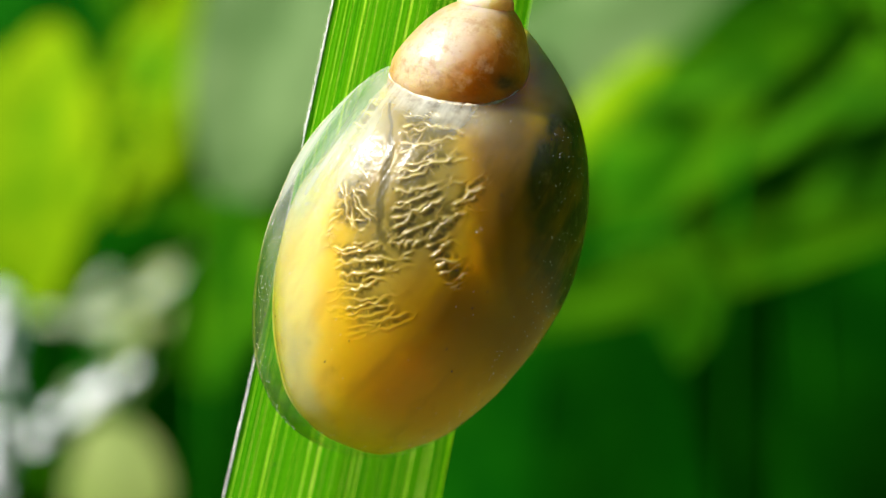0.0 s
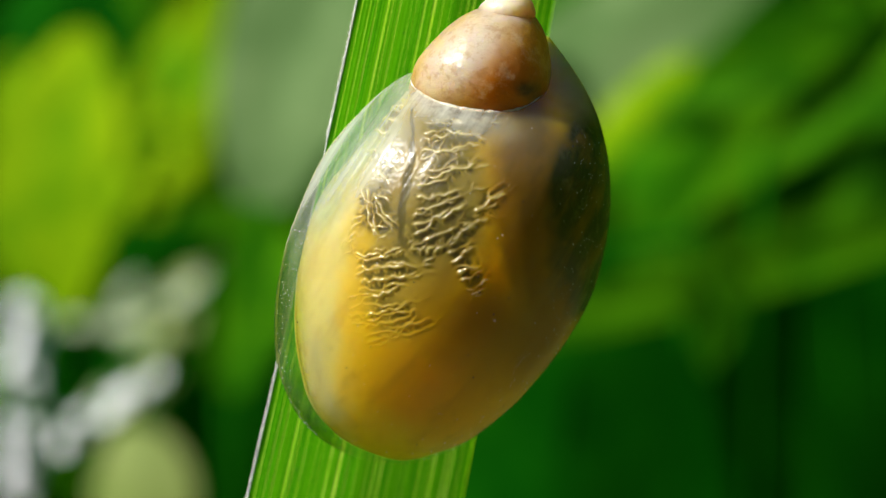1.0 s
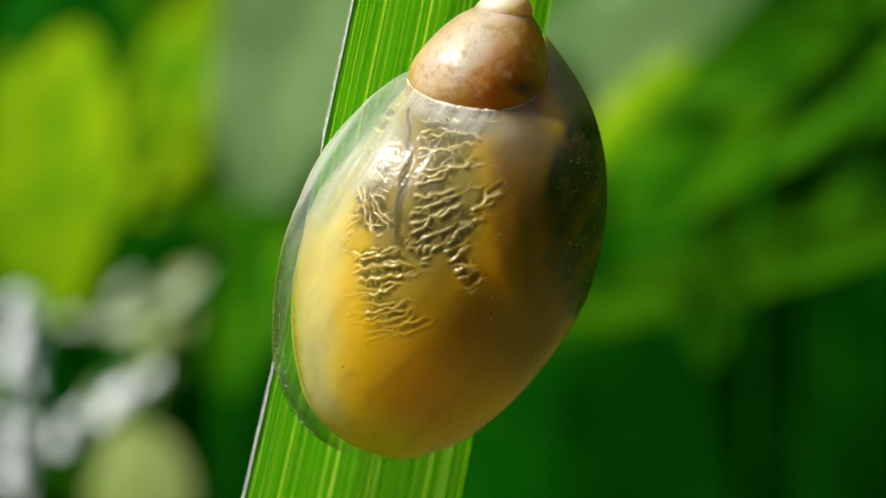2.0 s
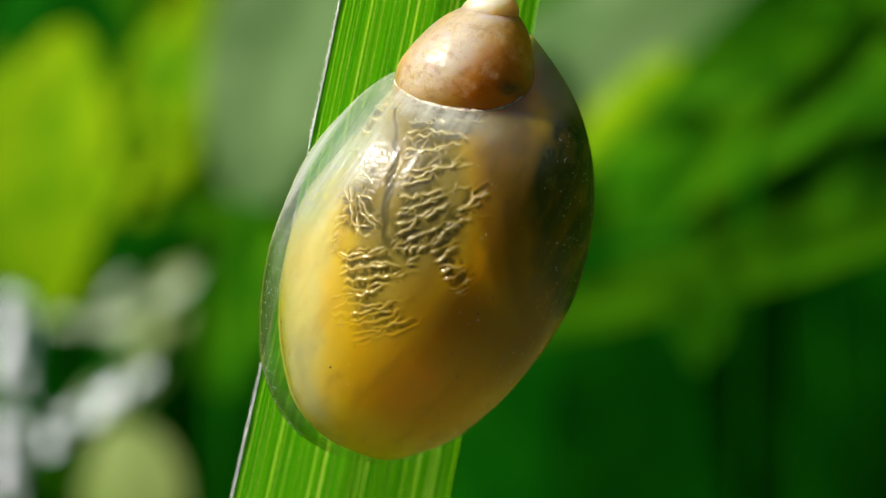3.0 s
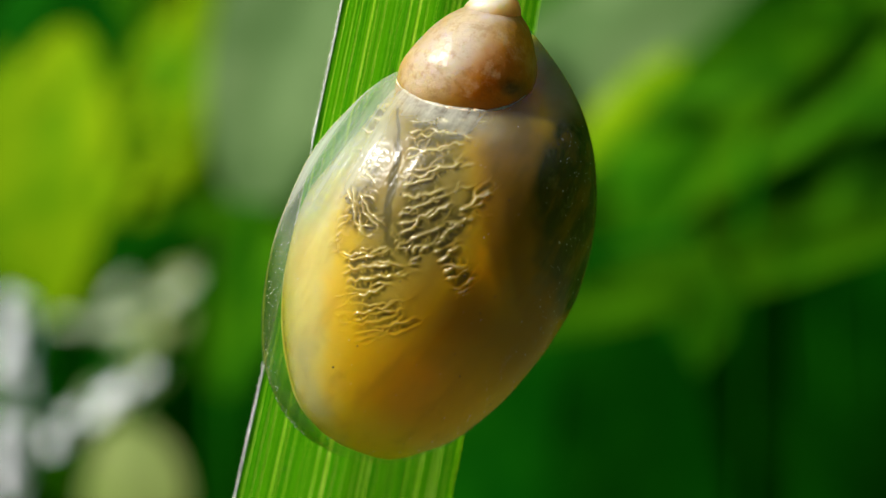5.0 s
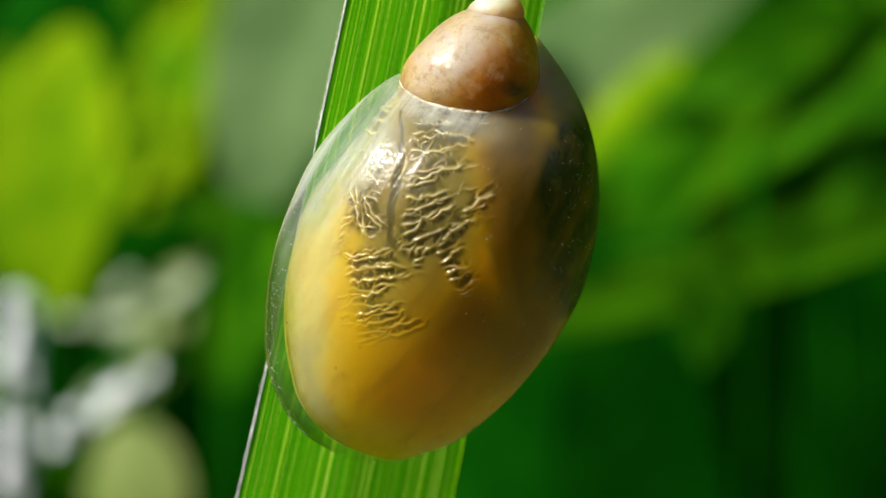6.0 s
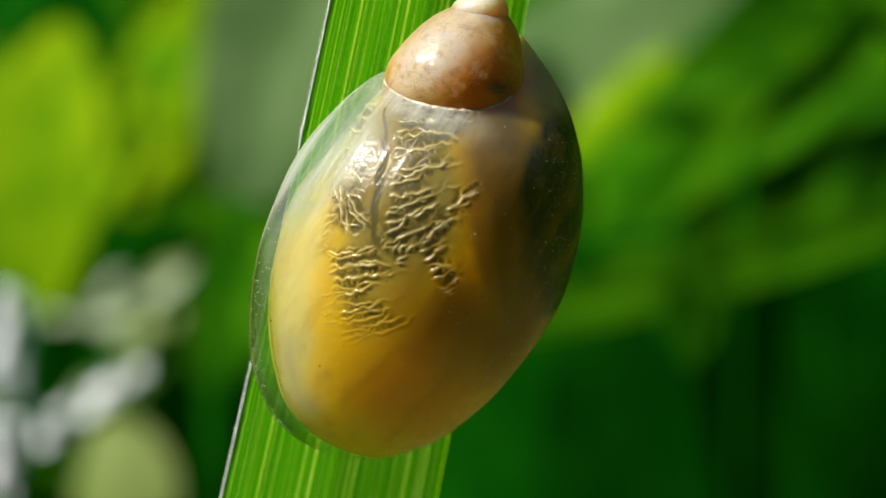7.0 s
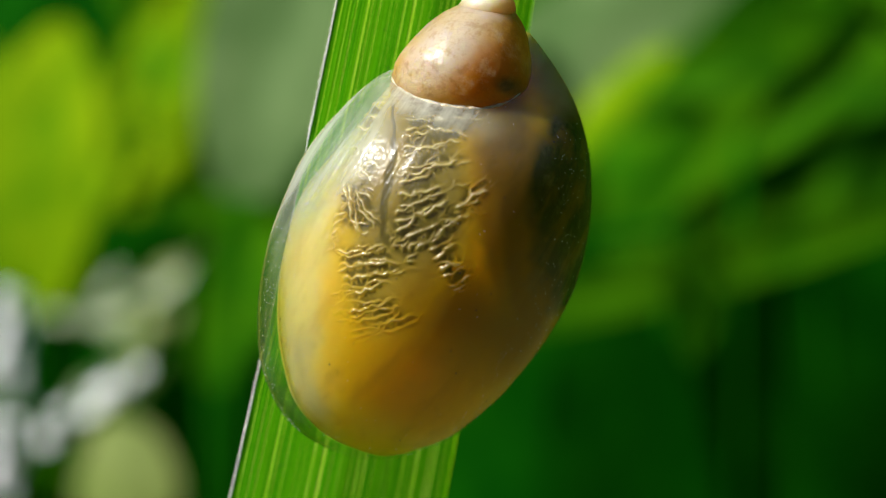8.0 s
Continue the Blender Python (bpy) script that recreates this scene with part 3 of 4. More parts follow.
def whorl_skin(inset, v0, v1, nv, na, ripple):
    bm = bmesh.new()
    rows = []
    for j in range(nv + 1):
        t = j / nv
        v = v0 + (v1 - v0) * (0.5 - 0.5 * math.cos(math.pi * t)) if not inset else v0 + (v1 - v0) * t
        row = []
        for i in range(na):
            a = 2 * math.pi * i / na
            p = body_point(v, a, inset)
            q = p * 1000
            p += Vector((math.cos(a), -math.sin(a), 0)) * ripple * MM * noise.noise(Vector((q.x * 1.1 + q.z * 0.35, q.y * 1.1, q.z * 0.25)))
            row.append(bm.verts.new(p))
        rows.append(row)
    grid_faces(bm, rows, True)
    bm.faces.new(rows[0]), bm.faces.new(rows[-1])
    return bm


def lathe(profile, centre, lean, squash=1.0, na=150, nv=110, swell=0.0):
    """A turned bulb: profile (v, r), round an axis through centre (u, w) that leans with v."""
    r = spline(profile)
    v0, v1 = profile[0][0], profile[-1][0]
    bm = bmesh.new()
    rows = []
    for j in range(nv + 1):
        v = v0 + (v1 - v0) * j / nv
        row = []
        for i in range(na):
            a = 2 * math.pi * i / na
            rad = r(v - swell * math.cos(a - 0.6))
            x, y = centre[0] + lean * (v - v0) + rad * math.cos(a), -centre[1] - rad * squash * math.sin(a)
            q = Vector((x, y, v))
            k = 1 + 0.020 * noise.noise(q * 1.3) + 0.007 * noise.noise(q * 5.0) + 0.004 * noise.noise(q * 11.0)
            row.append(bm.verts.new(Vector((centre[0] + (x - centre[0]) * k, -centre[1] + (y + centre[1]) * k, v)) * MM))
        rows.append(row)
    grid_faces(bm, rows, True)
    bm.faces.new(rows[0]), bm.faces.new(rows[-1])
    return bm


WHORL = [(10.4, 1.0), (11.0, 1.65), (11.6, 2.02), (12.3, 2.12), (13.0, 1.98), (13.55, 1.72), (14.0, 1.45), (14.4, 1.10), (14.65, 0.74), (14.8, 0.3), (14.85, 0.05)]
WHORL_AT = (-0.38, 0.80)


def whorl_front(u, v):
    """How far the second whorl stands out at (u, v)."""
    c = WHORL_AT[0] + 0.10 * (v - WHORL[0][0])
    r = spline(WHORL)(v)
    return WHORL_AT[1] + 1.08 * math.sqrt(r * r - (u - c) ** 2) if abs(u - c) < r else -9.0


def lung_relief(u0, u1, v0, v1, nu, nv):
    """The folds of the lung wall: fans of winding, scalloped ridges with twigs on either side of one vessel. Relief and cover on a grid."""
    rnd = random.Random(31)
    us, vs = np.linspace(u0, u1, nu), np.linspace(v0, v1, nv)
    uu, vv = np.meshgrid(us, vs)
    ridge = np.zeros_like(uu)

    def dab(u, v, width, strength):
        """One soft dot of a ridge."""
        reach = width * 2.6
        i0, i1 = np.searchsorted(us, (u - reach, u + reach))
        j0, j1 = np.searchsorted(vs, (v - reach, v + reach))
        if i1 > i0 and j1 > j0:
            d = ((uu[j0:j1, i0:i1] - u) ** 2 + (vv[j0:j1, i0:i1] - v) ** 2) / (width * width)
            part_ = ridge[j0:j1, i0:i1]
            np.maximum(part_, strength * np.exp(-d), out=part_)

    def crawl(u, v, heading, length, turn, width, strength, teeth, side=-1):
        """A fold that wanders off from (u, v), with short teeth hanging from one flank and a few forks."""
        step, gone, seed = 0.014, 0.0, rnd.uniform(0, 99)
        next_tooth, next_fork = rnd.uniform(0.08, 0.2), rnd.uniform(0.3, 0.9)
        while gone < length:
            bend = 28 * noise.noise(Vector((gone * 1.2, seed, 0))) + 78 * noise.noise(Vector((gone * 5.2, seed, 5)))
            a = radians(heading + turn * gone + bend)
            u, v, gone = u + step * math.cos(a), v + step * math.sin(a), gone + step
            ends = min(1, gone / 0.12, (length - gone) / 0.25 + 0.1)
            patchy = 0.82 + 0.75 * noise.noise(Vector((gone * 2.1, seed, 3)))
            broad = width * (1 + 0.55 * noise.noise(Vector((gone * 3.7, seed, 9))))
            dab(u, v, broad, strength * ends * min(1.15, max(0.12, patchy)))
            if teeth and gone > next_tooth:
                next_tooth = gone + rnd.uniform(0.09, 0.19)
                way = side if rnd.random() < 0.8 else -side
                crawl(u, v, math.degrees(a) + way * rnd.uniform(55, 105), rnd.uniform(0.10, 0.25), way * -90, width * rnd.uniform(0.7, 0.95), strength * 0.85, False)
            if teeth and gone > next_fork:
                next_fork = gone + rnd.uniform(0.8, 1.6)
                crawl(u, v, math.degrees(a) - side * rnd.uniform(20, 45), rnd.uniform(0.25, 0.6), side * 30, width * 0.85, strength * 0.75, rnd.random() < 0.5)

    # fans: two ends of the line of origin, folds, heading at either end, lengths, bend per mm
    fans = (((-0.95, 7.1), (-1.62, 10.9), 14, 34, 14, 1.5, 2.4, 3), ((-0.1, 7.2), (0.95, 9.4), 13, 50, 26, 0.4, 0.9, 0),
            ((0.2, 7.1), (1.2, 6.0), 7, 40, 32, 0.6, 1.0, 0), ((-1.4, 3.7), (-2.65, 6.6), 14, 30, 24, 1.4, 2.6, 3),
            ((-2.95, 8.6), (-2.15, 8.2), 5, -66, -50, 1.2, 1.8, 8), ((-1.75, 7.2), (-1.85, 8.6), 6, -150, -215, 0.4, 0.8, 20),
            ((-1.95, 8.6), (-2.2, 11.2), 12, 165, 190, 0.6, 1.1, 12), ((-2.95, 6.2), (-2.75, 8.0), 9, 75, 40, 0.35, 0.8, 0),
            ((-1.5, 6.7), (0.1, 7.3), 9, 70, 45, 0.3, 0.8, 0), ((-1.6, 10.9), (0.5, 11.3), 8, -10, 10, 0.5, 0.9, 0),
            ((-2.5, 5.2), (-2.0, 3.8), 6, 20, 20, 0.3, 0.6, 0))
    for a, b, count, h0, h1, l0, l1, turn in fans:
        for k in range(count):
            t = (k + rnd.uniform(0.3, 0.7)) / count
            crawl(a[0] + (b[0] - a[0]) * t + rnd.uniform(-0.08, 0.08), a[1] + (b[1] - a[1]) * t, h0 + (h1 - h0) * t + rnd.uniform(-6, 6), rnd.uniform(l0, l1), turn,
                  rnd.uniform(0.032, 0.056), rnd.uniform(0.7, 1.0), True)

    def blurred(f, sigma):
        ku, kv = np.meshgrid(np.fft.fftfreq(nu, us[1] - us[0]), np.fft.fftfreq(nv, vs[1] - vs[0]))
        return np.real(np.fft.ifft2(np.fft.fft2(f) * np.exp(-2 * (math.pi * sigma) ** 2 * (ku * ku + kv * kv))))

    cover = np.clip(blurred(np.minimum(1, ridge * 1.5), 0.22) * 2.6, 0, 1)
    # Taking off a wider blur sinks the flanks, which are coloured dark as shade.
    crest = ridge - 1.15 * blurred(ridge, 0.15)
    # the vessel and its branches, smooth and sunk between the folds
    for a, b, width in (((-2.05, 11.1), (-1.76, 10.1), 0.07), ((-1.76, 10.1), (-1.5, 8.6), 0.11), ((-1.5, 8.6), (-1.25, 7.2), 0.14), ((-1.25, 7.2), (-0.35, 6.6), 0.15), ((-0.35, 6.6), (0.6, 6.4), 0.10)):
        du, dv = b[0] - a[0], b[1] - a[1]
        wob = 0.07 * np.sin(uu * 3.1 + vv * 2.3) + 0.03 * np.sin(uu * 7.3 - vv * 6.1)
        t = np.clip(((uu - a[0]) * du + (vv - a[1]) * dv) / (du * du + dv * dv), 0, 1)
        near = np.exp(-(np.hypot(uu + wob - a[0] - t * du, vv - a[1] - t * dv) / width) ** 2)
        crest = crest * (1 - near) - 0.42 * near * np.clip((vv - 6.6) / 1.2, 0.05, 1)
        cover = np.maximum(cover, near)
    return uu, vv, crest, cover


def mantle_skin():
    """The soft body just under the shell, its lung wall in folds."""
    nu, nv = 330, 500
    uu, vv, crest, cover = lung_relief(-3.1, 2.5, 3.4, 11.75, nu, nv)
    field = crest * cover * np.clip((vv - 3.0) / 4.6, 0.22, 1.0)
    bm = bmesh.new()
    layer = bm.verts.layers.float.new("crest")
    angles = [math.pi * 0.3 * k / 90 for k in range(90)] + [math.pi * (0.3 + 0.6 * k / 330) for k in range(330)] + [math.pi * (0.9 + 0.1 * k / 30) for k in range(30)] + [math.pi * (1 + k / 50) for k in range(50)]
    rows = []
    for j in range(571):
        v = 0.06 + 14.14 * (j / 570) ** 1.06
        row = []
        for a in angles:
            p = body_point(v, a, True)
            q = p * 1000
            x, y = (q.x + 3.1) / 5.6 * (nu - 1), (q.z - 3.4) / 8.35 * (nv - 1)
            c = 0.0
            if a < math.pi and 0 <= x < nu - 1 and 0 <= y < nv - 1:
                i, k = int(x), int(y)
                x, y = x - i, y - k
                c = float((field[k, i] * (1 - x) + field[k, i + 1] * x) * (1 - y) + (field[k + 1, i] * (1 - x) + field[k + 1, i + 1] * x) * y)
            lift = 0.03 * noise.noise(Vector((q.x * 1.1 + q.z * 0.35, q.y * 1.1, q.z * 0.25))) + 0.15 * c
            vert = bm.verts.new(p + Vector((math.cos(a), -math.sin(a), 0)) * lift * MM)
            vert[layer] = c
            row.append(vert)
        rows.append(row)
    grid_faces(bm, rows, True)
    bm.faces.new(rows[0]), bm.faces.new(rows[-1])
    return bm


SPECKS = ((2.2, 9.49), (2.35, 3.89), (-2.13, 1.87), (-0.24, 0.12), (2.55, 1.86), (1.9, 9.3))


def snail():
    top = new("snail")
    top.matrix_world = pose(-0.00222, 0.0007, H - 0.00664, 6, 14.1, 0)
    tagged(top, "amber snail shell, glossy and translucent, on a grass blade", "snail")
    part("body_whorl", whorl_skin(False, -0.25, 14.3, 150, 160, 0.035), SHELL, top, "clear glossy body whorl with fine growth lines")
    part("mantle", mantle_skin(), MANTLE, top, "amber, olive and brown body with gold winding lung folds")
    part("penultimate_whorl", lathe(WHORL, WHORL_AT, 0.10, 1.08, swell=0.12), SPIRE, top, "flesh-coloured second whorl, rust at its foot")
    part("apex", lathe([(13.85, 0.1), (14.0, 0.58), (14.25, 0.82), (14.55, 0.87), (14.85, 0.76), (15.08, 0.52), (15.22, 0.26), (15.27, 0.03)],
         (-0.02, 1.05), 0.10, 1.05, 90, 60, 0.1), SPIRE, top, "pale rounded tip of the spire")
    # suture where the body whorl meets the spire
    bm = bmesh.new()
    pts, rad = [], []
    for i in range(61):
        u = -2.3 + 4.0 * i / 60
        v = 10.9
        while v < 13.6 and -on_shell(u, v).y / MM > whorl_front(u, v):
            v += 0.01
        if v < 13.5:
            pts.append(on_shell(u, v - 0.06, -0.06))
    n = len(pts)
    tube(bm, pts, [0.085 * MM * (0.55 + 0.75 * noise.noise(Vector((i * 0.42, 0, 0)))) * (0.35 + 0.65 * math.sin(math.pi * i / (n - 1))) for i in range(n)], 10)
    part("suture", bm, SUTURE, top, "pale shining seam between the whorls")
    # pale rim of the mantle, along its free edge
    bm = bmesh.new()
    tube(bm, [body_point(0.3 + 5.2 * k / 50, math.pi - 0.12, True) for k in range(51)], [0.045 * MM * min(1, 0.1 + k / 8, 0.05 + (50 - k) / 30) for k in range(51)], 8)
    part("collar", bm, COLLAR, top, "cream rim along the edge of the body")
    # outer lip
    bm = bmesh.new()
    tube(bm, [body_point(-0.2 + 11.7 * k / 60, math.pi, False) for k in range(61)], [0.016 * MM * min(1, 0.15 + k / 25, 0.15 + (60 - k) / 10) for k in range(61)], 6)
    part("outer_lip", bm, LIPMAT, top, "thin straw-coloured rim of the aperture")
    rnd = random.Random(3)
    # grit stuck to the shell
    for name, mat, count, size, label in (("dirt_specks", DIRT, 46, 0.028, "tiny dark grains of dirt on the shell"), ("dust_specks", DUST, 420, 0.014, "tiny pale grains of dust on the shell")):
        bm = bmesh.new()
        for k in range(count):
            v = rnd.uniform(0.3, 12.0)
            t = rnd.uniform(0.04, 0.97)
            if name == "dust_specks" and rnd.random() < 0.8:
                t = rnd.choice((rnd.uniform(0.02, 0.09), rnd.uniform(0.85, 0.98)))
            u = LEFT(v) + (RIGHT(v) - LEFT(v)) * t
            p = on_shell(u, v, 0.004)
            if name == "dirt_specks" and k < len(SPECKS):
                p = on_shell(*SPECKS[k], 0.006)
            bmesh.ops.create_icosphere(bm, subdivisions=1, radius=size * MM * rnd.uniform(0.5, 1.2), matrix=Matrix.Translation(p))
        tagged(part(name, bm, mat, top, label), kind="stuff")


snail()


# ---- the blurred plants behind ----
def leaf(name, label, material, base, tip, width, face, bend=0.0, cup=0.12, pleats=0, depth=0.0, blunt=0.6, rows_n=26, cols=16, hung=None):
    """A leaf from base to tip (metres); face: the way its upper side looks; pleats: folds across it."""
    origin, tip, face = Vector(base), Vector(tip), Vector(face).normalized()
    axis = tip - origin
    base = Vector((0, 0, 0))
    length = axis.length
    axis.normalize()
    side = axis.cross(face).normalized()
    up = side.cross(axis).normalized()
    thing = new(name)
    thing.location = origin
    tagged(thing, label, "leaf", name.replace("_", " ").replace("leaf", "leaves"))
    bm = bmesh.new()
    rows, spine = [], []
    for j in range(rows_n + 1):
        t = j / rows_n
        half = width / 2 * max(0.02, (math.sin(math.pi * min(1, 0.04 + 0.94 * t)) ** blunt))
        mid = base + axis * (t * length) + up * (bend * length * math.sin(math.pi * t))
        spine.append(mid)
        row = []
        for i in range(cols + 1):
            s = 2 * i / cols - 1
            wave = 0.03 * width * noise.noise(Vector((s * 1.5, t * 3, origin.x * 40)))
            fold = depth * math.cos(s * math.pi * pleats) if pleats else 0
            row.append(bm.verts.new(mid + side * (s * half * (1 + 0.05 * noise.noise(Vector((t * 6, s, origin.z * 30))))) + up * (cup * half * abs(s) + wave + fold)))
        rows.append(row)
    grid_faces(bm, rows)
    part("lamina", bm, material, thing)
    bm = bmesh.new()
    tube(bm, [p - up * 0.0002 for p in spine], [width * 0.018 * (1.15 - j / rows_n) for j in range(rows_n + 1)], 6)
    part("midrib", bm, material, thing)
    bm = bmesh.new()
    foot = Vector(hung) - origin if hung else Vector((origin.x * 0.15, 0.02, -origin.z))
    tube(bm, [base.lerp(foot, t / 10) + Vector((0.0, 0.015 * math.sin(math.pi * t / 10), 0)) for t in range(11)], 0.0008, 6)
    part("stalk", bm, DEEP, thing)
    return thing


def ribbed_leaf(label, rib0, rib1, upper, lower, fold_up, fold_down, material):
    """A broad leaf folded along its midrib: both halves are pleated along their side veins."""
    thing = new("ribbed_leaf")
    tagged(thing, label, "leaf")
    rib0, rib1 = Vector(rib0), Vector(rib1)
    cols, rows_n, veins = 96, 24, 8
    for name, reach, out, seed in (("upper_half", upper, fold_up, 1.0), ("lower_half", lower, fold_down, 4.0)):
        reach, out = Vector(reach), Vector(out).normalized()
        bm = bmesh.new()
        rows = []
        for j in range(rows_n + 1):
            s = j / rows_n
            row = []
            for i in range(cols + 1):
                t = i / cols
                k = 1 - 0.55 * t * t + 0.10 * noise.noise(Vector((t * 5, seed, 0)))
                p = rib0.lerp(rib1, t) + reach * (s * k)
                p += out * min(1, reach.length / 0.03) * ((0.0007 if seed < 2 else 0.0005) * min(1, s * 4) * math.cos(2 * math.pi * veins * (t + 0.02 * noise.noise(Vector((s * 2, t * 4, seed))))) + 0.012 * math.sin(math.pi * s * 0.8)
                            + 0.004 * noise.noise(Vector((s * 3, t * 7, seed))))
                row.append(bm.verts.new(p))
            rows.append(row)
        grid_faces(bm, rows)
        part(name, bm, material, thing)
    bm = bmesh.new()
    tube(bm, [rib0.lerp(rib1, t / 30) for t in range(31)], [0.0022 * (1.2 - t / 30) for t in range(31)], 8)
    part("midrib", bm, LIME, thing, "yellow-green midrib")
    bm = bmesh.new()
    foot = Vector((rib0.x - 0.01, rib0.y + 0.05, 0))
    tube(bm, [rib0.lerp(foot, t / 10) for t in range(11)], 0.002, 8)
    part("stalk", bm, material, thing)


def glint_spray(label, a, b, size, spread, count, seed):
    """A thin stem with small white discs along it, standing in for bright glints."""
    thing = new("glint_spray")
    tagged(thing, label, "flower", "white flower sprays")
    rnd = random.Random(seed)
    a, b = Vector(a), Vector(b)
    bm = bmesh.new()
    foot = Vector((a.x * 1.1, a.y + 0.03, 0))
    tube(bm, [foot.lerp(a, t / 8) for t in range(8)] + [a.lerp(b, t / 8) for t in range(9)], 0.0005, 6)
    part("stem", bm, MID, thing)
    bm = bmesh.new()
    bmesh.ops.create_icosphere(bm, subdivisions=2, radius=size / 2)
    for v in bm.verts:
        v.co *= 1 + 0.25 * noise.noise(v.co * 900)
        v.co.z *= 0.45
    mesh = bpy.data.meshes.new("glint_disc")
    bm.to_mesh(mesh)
    bm.free()
    for p in mesh.polygons:
        p.use_smooth = True
    mesh.materials.append(WHITE)
    for k in range(count):
        glint_disc = new("glint_disc", mesh)
        glint_disc.parent = thing
        at = a.lerp(b, (k + rnd.uniform(-0.4, 0.4)) / count) + Vector((rnd.uniform(-1, 1), rnd.uniform(-1, 1), rnd.uniform(-1, 1))) * spread * 0.8
        r = rnd.uniform(0.5, 1.1)
        facing = Vector((-0.6 + rnd.uniform(-0.3, 0.3), -0.55, 0.65 + rnd.uniform(-0.3, 0.3))).to_track_quat("Z", "Y").to_matrix().to_4x4()
        glint_disc.matrix_basis = Matrix.Translation(at) @ facing @ Matrix.Diagonal((r, r, r, 1))


def sprig(name, label, materials, a, b, count, size, spread, face, seed):
    """Small leaves crowded along the line from a to b, hung from its lower end."""
    rnd = random.Random(seed)
    a, b = Vector(a), Vector(b)
    along = (b - a).normalized()
    for k in range(count):
        base = a.lerp(b, (k + rnd.random()) / count) + Vector([rnd.uniform(-1, 1) * spread for _ in range(3)])
        way = (along + Vector([rnd.uniform(-0.55, 0.55) for _ in range(3)])).normalized()
        long = size * rnd.uniform(0.7, 1.3)
        leaf(name, label, materials[k % len(materials)], base, base + way * long, long * rnd.uniform(0.35, 0.6),
             Vector(face) + Vector([rnd.uniform(-0.25, 0.25) for _ in range(3)]), 0.05, -0.12, rows_n=12, cols=6, hung=a - along * 0.02)


UPLIT = (-0.45, -0.75, 0.45)
HALF = (0.35, -0.85, 0.15)
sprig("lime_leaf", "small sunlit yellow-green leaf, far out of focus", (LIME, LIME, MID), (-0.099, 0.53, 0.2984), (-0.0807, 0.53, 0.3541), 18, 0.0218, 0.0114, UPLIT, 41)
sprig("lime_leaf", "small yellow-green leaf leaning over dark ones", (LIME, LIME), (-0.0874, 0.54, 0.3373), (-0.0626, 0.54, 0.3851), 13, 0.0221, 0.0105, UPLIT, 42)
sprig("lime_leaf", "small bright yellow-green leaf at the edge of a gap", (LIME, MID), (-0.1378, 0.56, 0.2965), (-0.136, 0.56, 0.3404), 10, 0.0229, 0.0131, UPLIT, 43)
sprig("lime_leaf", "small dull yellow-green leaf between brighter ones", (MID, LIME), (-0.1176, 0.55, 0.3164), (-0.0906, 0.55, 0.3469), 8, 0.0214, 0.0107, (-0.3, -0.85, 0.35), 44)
sprig("pale_leaf", "small pale grey-green leaf lying across the stems", (BLOOM, GREY_GREEN, BLOOM, PALE), (-0.0758, 0.31, 0.287), (-0.0479, 0.31, 0.2936), 16, 0.0081, 0.0026, (-0.5, -0.7, 0.5), 45)
sprig("pale_leaf", "small pale grey-green leaf hanging down", (BLOOM, GREY_GREEN, PALE), (-0.0448, 0.29, 0.2944), (-0.0614, 0.29, 0.2712), 18, 0.0076, 0.0032, (-0.5, -0.7, 0.5), 46)
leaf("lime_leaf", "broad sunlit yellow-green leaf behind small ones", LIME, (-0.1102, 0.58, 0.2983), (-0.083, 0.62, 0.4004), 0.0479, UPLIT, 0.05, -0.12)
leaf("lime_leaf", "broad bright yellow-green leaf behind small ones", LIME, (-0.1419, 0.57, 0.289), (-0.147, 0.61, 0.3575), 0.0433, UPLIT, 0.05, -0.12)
leaf("lime_leaf", "yellow-green leaf hanging behind the pale stems", LIME, (-0.0673, 0.2592, 0.2888), (-0.0655, 0.2692, 0.3380), 0.0292, UPLIT, 0.04)
GREY_BASE, GREY_TIP = (-0.0250, 0.1842, 0.3060), (-0.0118, 0.2042, 0.3547)
# Its grey is the sky's sheen, held in the leaf colour.
grey_leaf = leaf("grey_leaf", "tall leaf, sky sheen put into its grey-green colour", GREY_GREEN, GREY_BASE, GREY_TIP, 0.0233, (-0.25, -0.8, 0.45), 0.04)
leaf("green_leaf", "mid-green leaf in half shade", MID, (-0.0329, 0.2092, 0.2802), (-0.0260, 0.2292, 0.3035), 0.0124, (0.15, -0.96, 0.05), 0.03)
leaf("green_leaf", "mid-green leaf in half shade", MID, (-0.0362, 0.2592, 0.2812), (-0.0218, 0.2692, 0.3273), 0.0175, (0.6, -0.8, -0.1), 0.03)
# The dark leaves from here fill shaded gaps, with the shade in their colour.
leaf("dark_leaf", "dark green leaf filling a dark gap behind the lime ones", DEEP, (-0.1305, 0.56, 0.3367), (-0.1292, 0.59, 0.3998), 0.0501, (0.2, -0.95, 0.1), 0.05, -0.12)
leaf("dark_leaf", "dark green leaf filling a dark gap under the lime ones", DEEP, (-0.0866, 0.34, 0.296), (-0.0489, 0.34, 0.3025), 0.0145, (0.1, -0.97, -0.1), 0.05, -0.12)
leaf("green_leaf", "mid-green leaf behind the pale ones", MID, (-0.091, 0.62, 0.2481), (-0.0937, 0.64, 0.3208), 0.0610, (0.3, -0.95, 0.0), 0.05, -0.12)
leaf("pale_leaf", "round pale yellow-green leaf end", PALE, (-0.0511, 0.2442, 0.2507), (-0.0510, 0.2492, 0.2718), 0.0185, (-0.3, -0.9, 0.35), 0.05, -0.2)
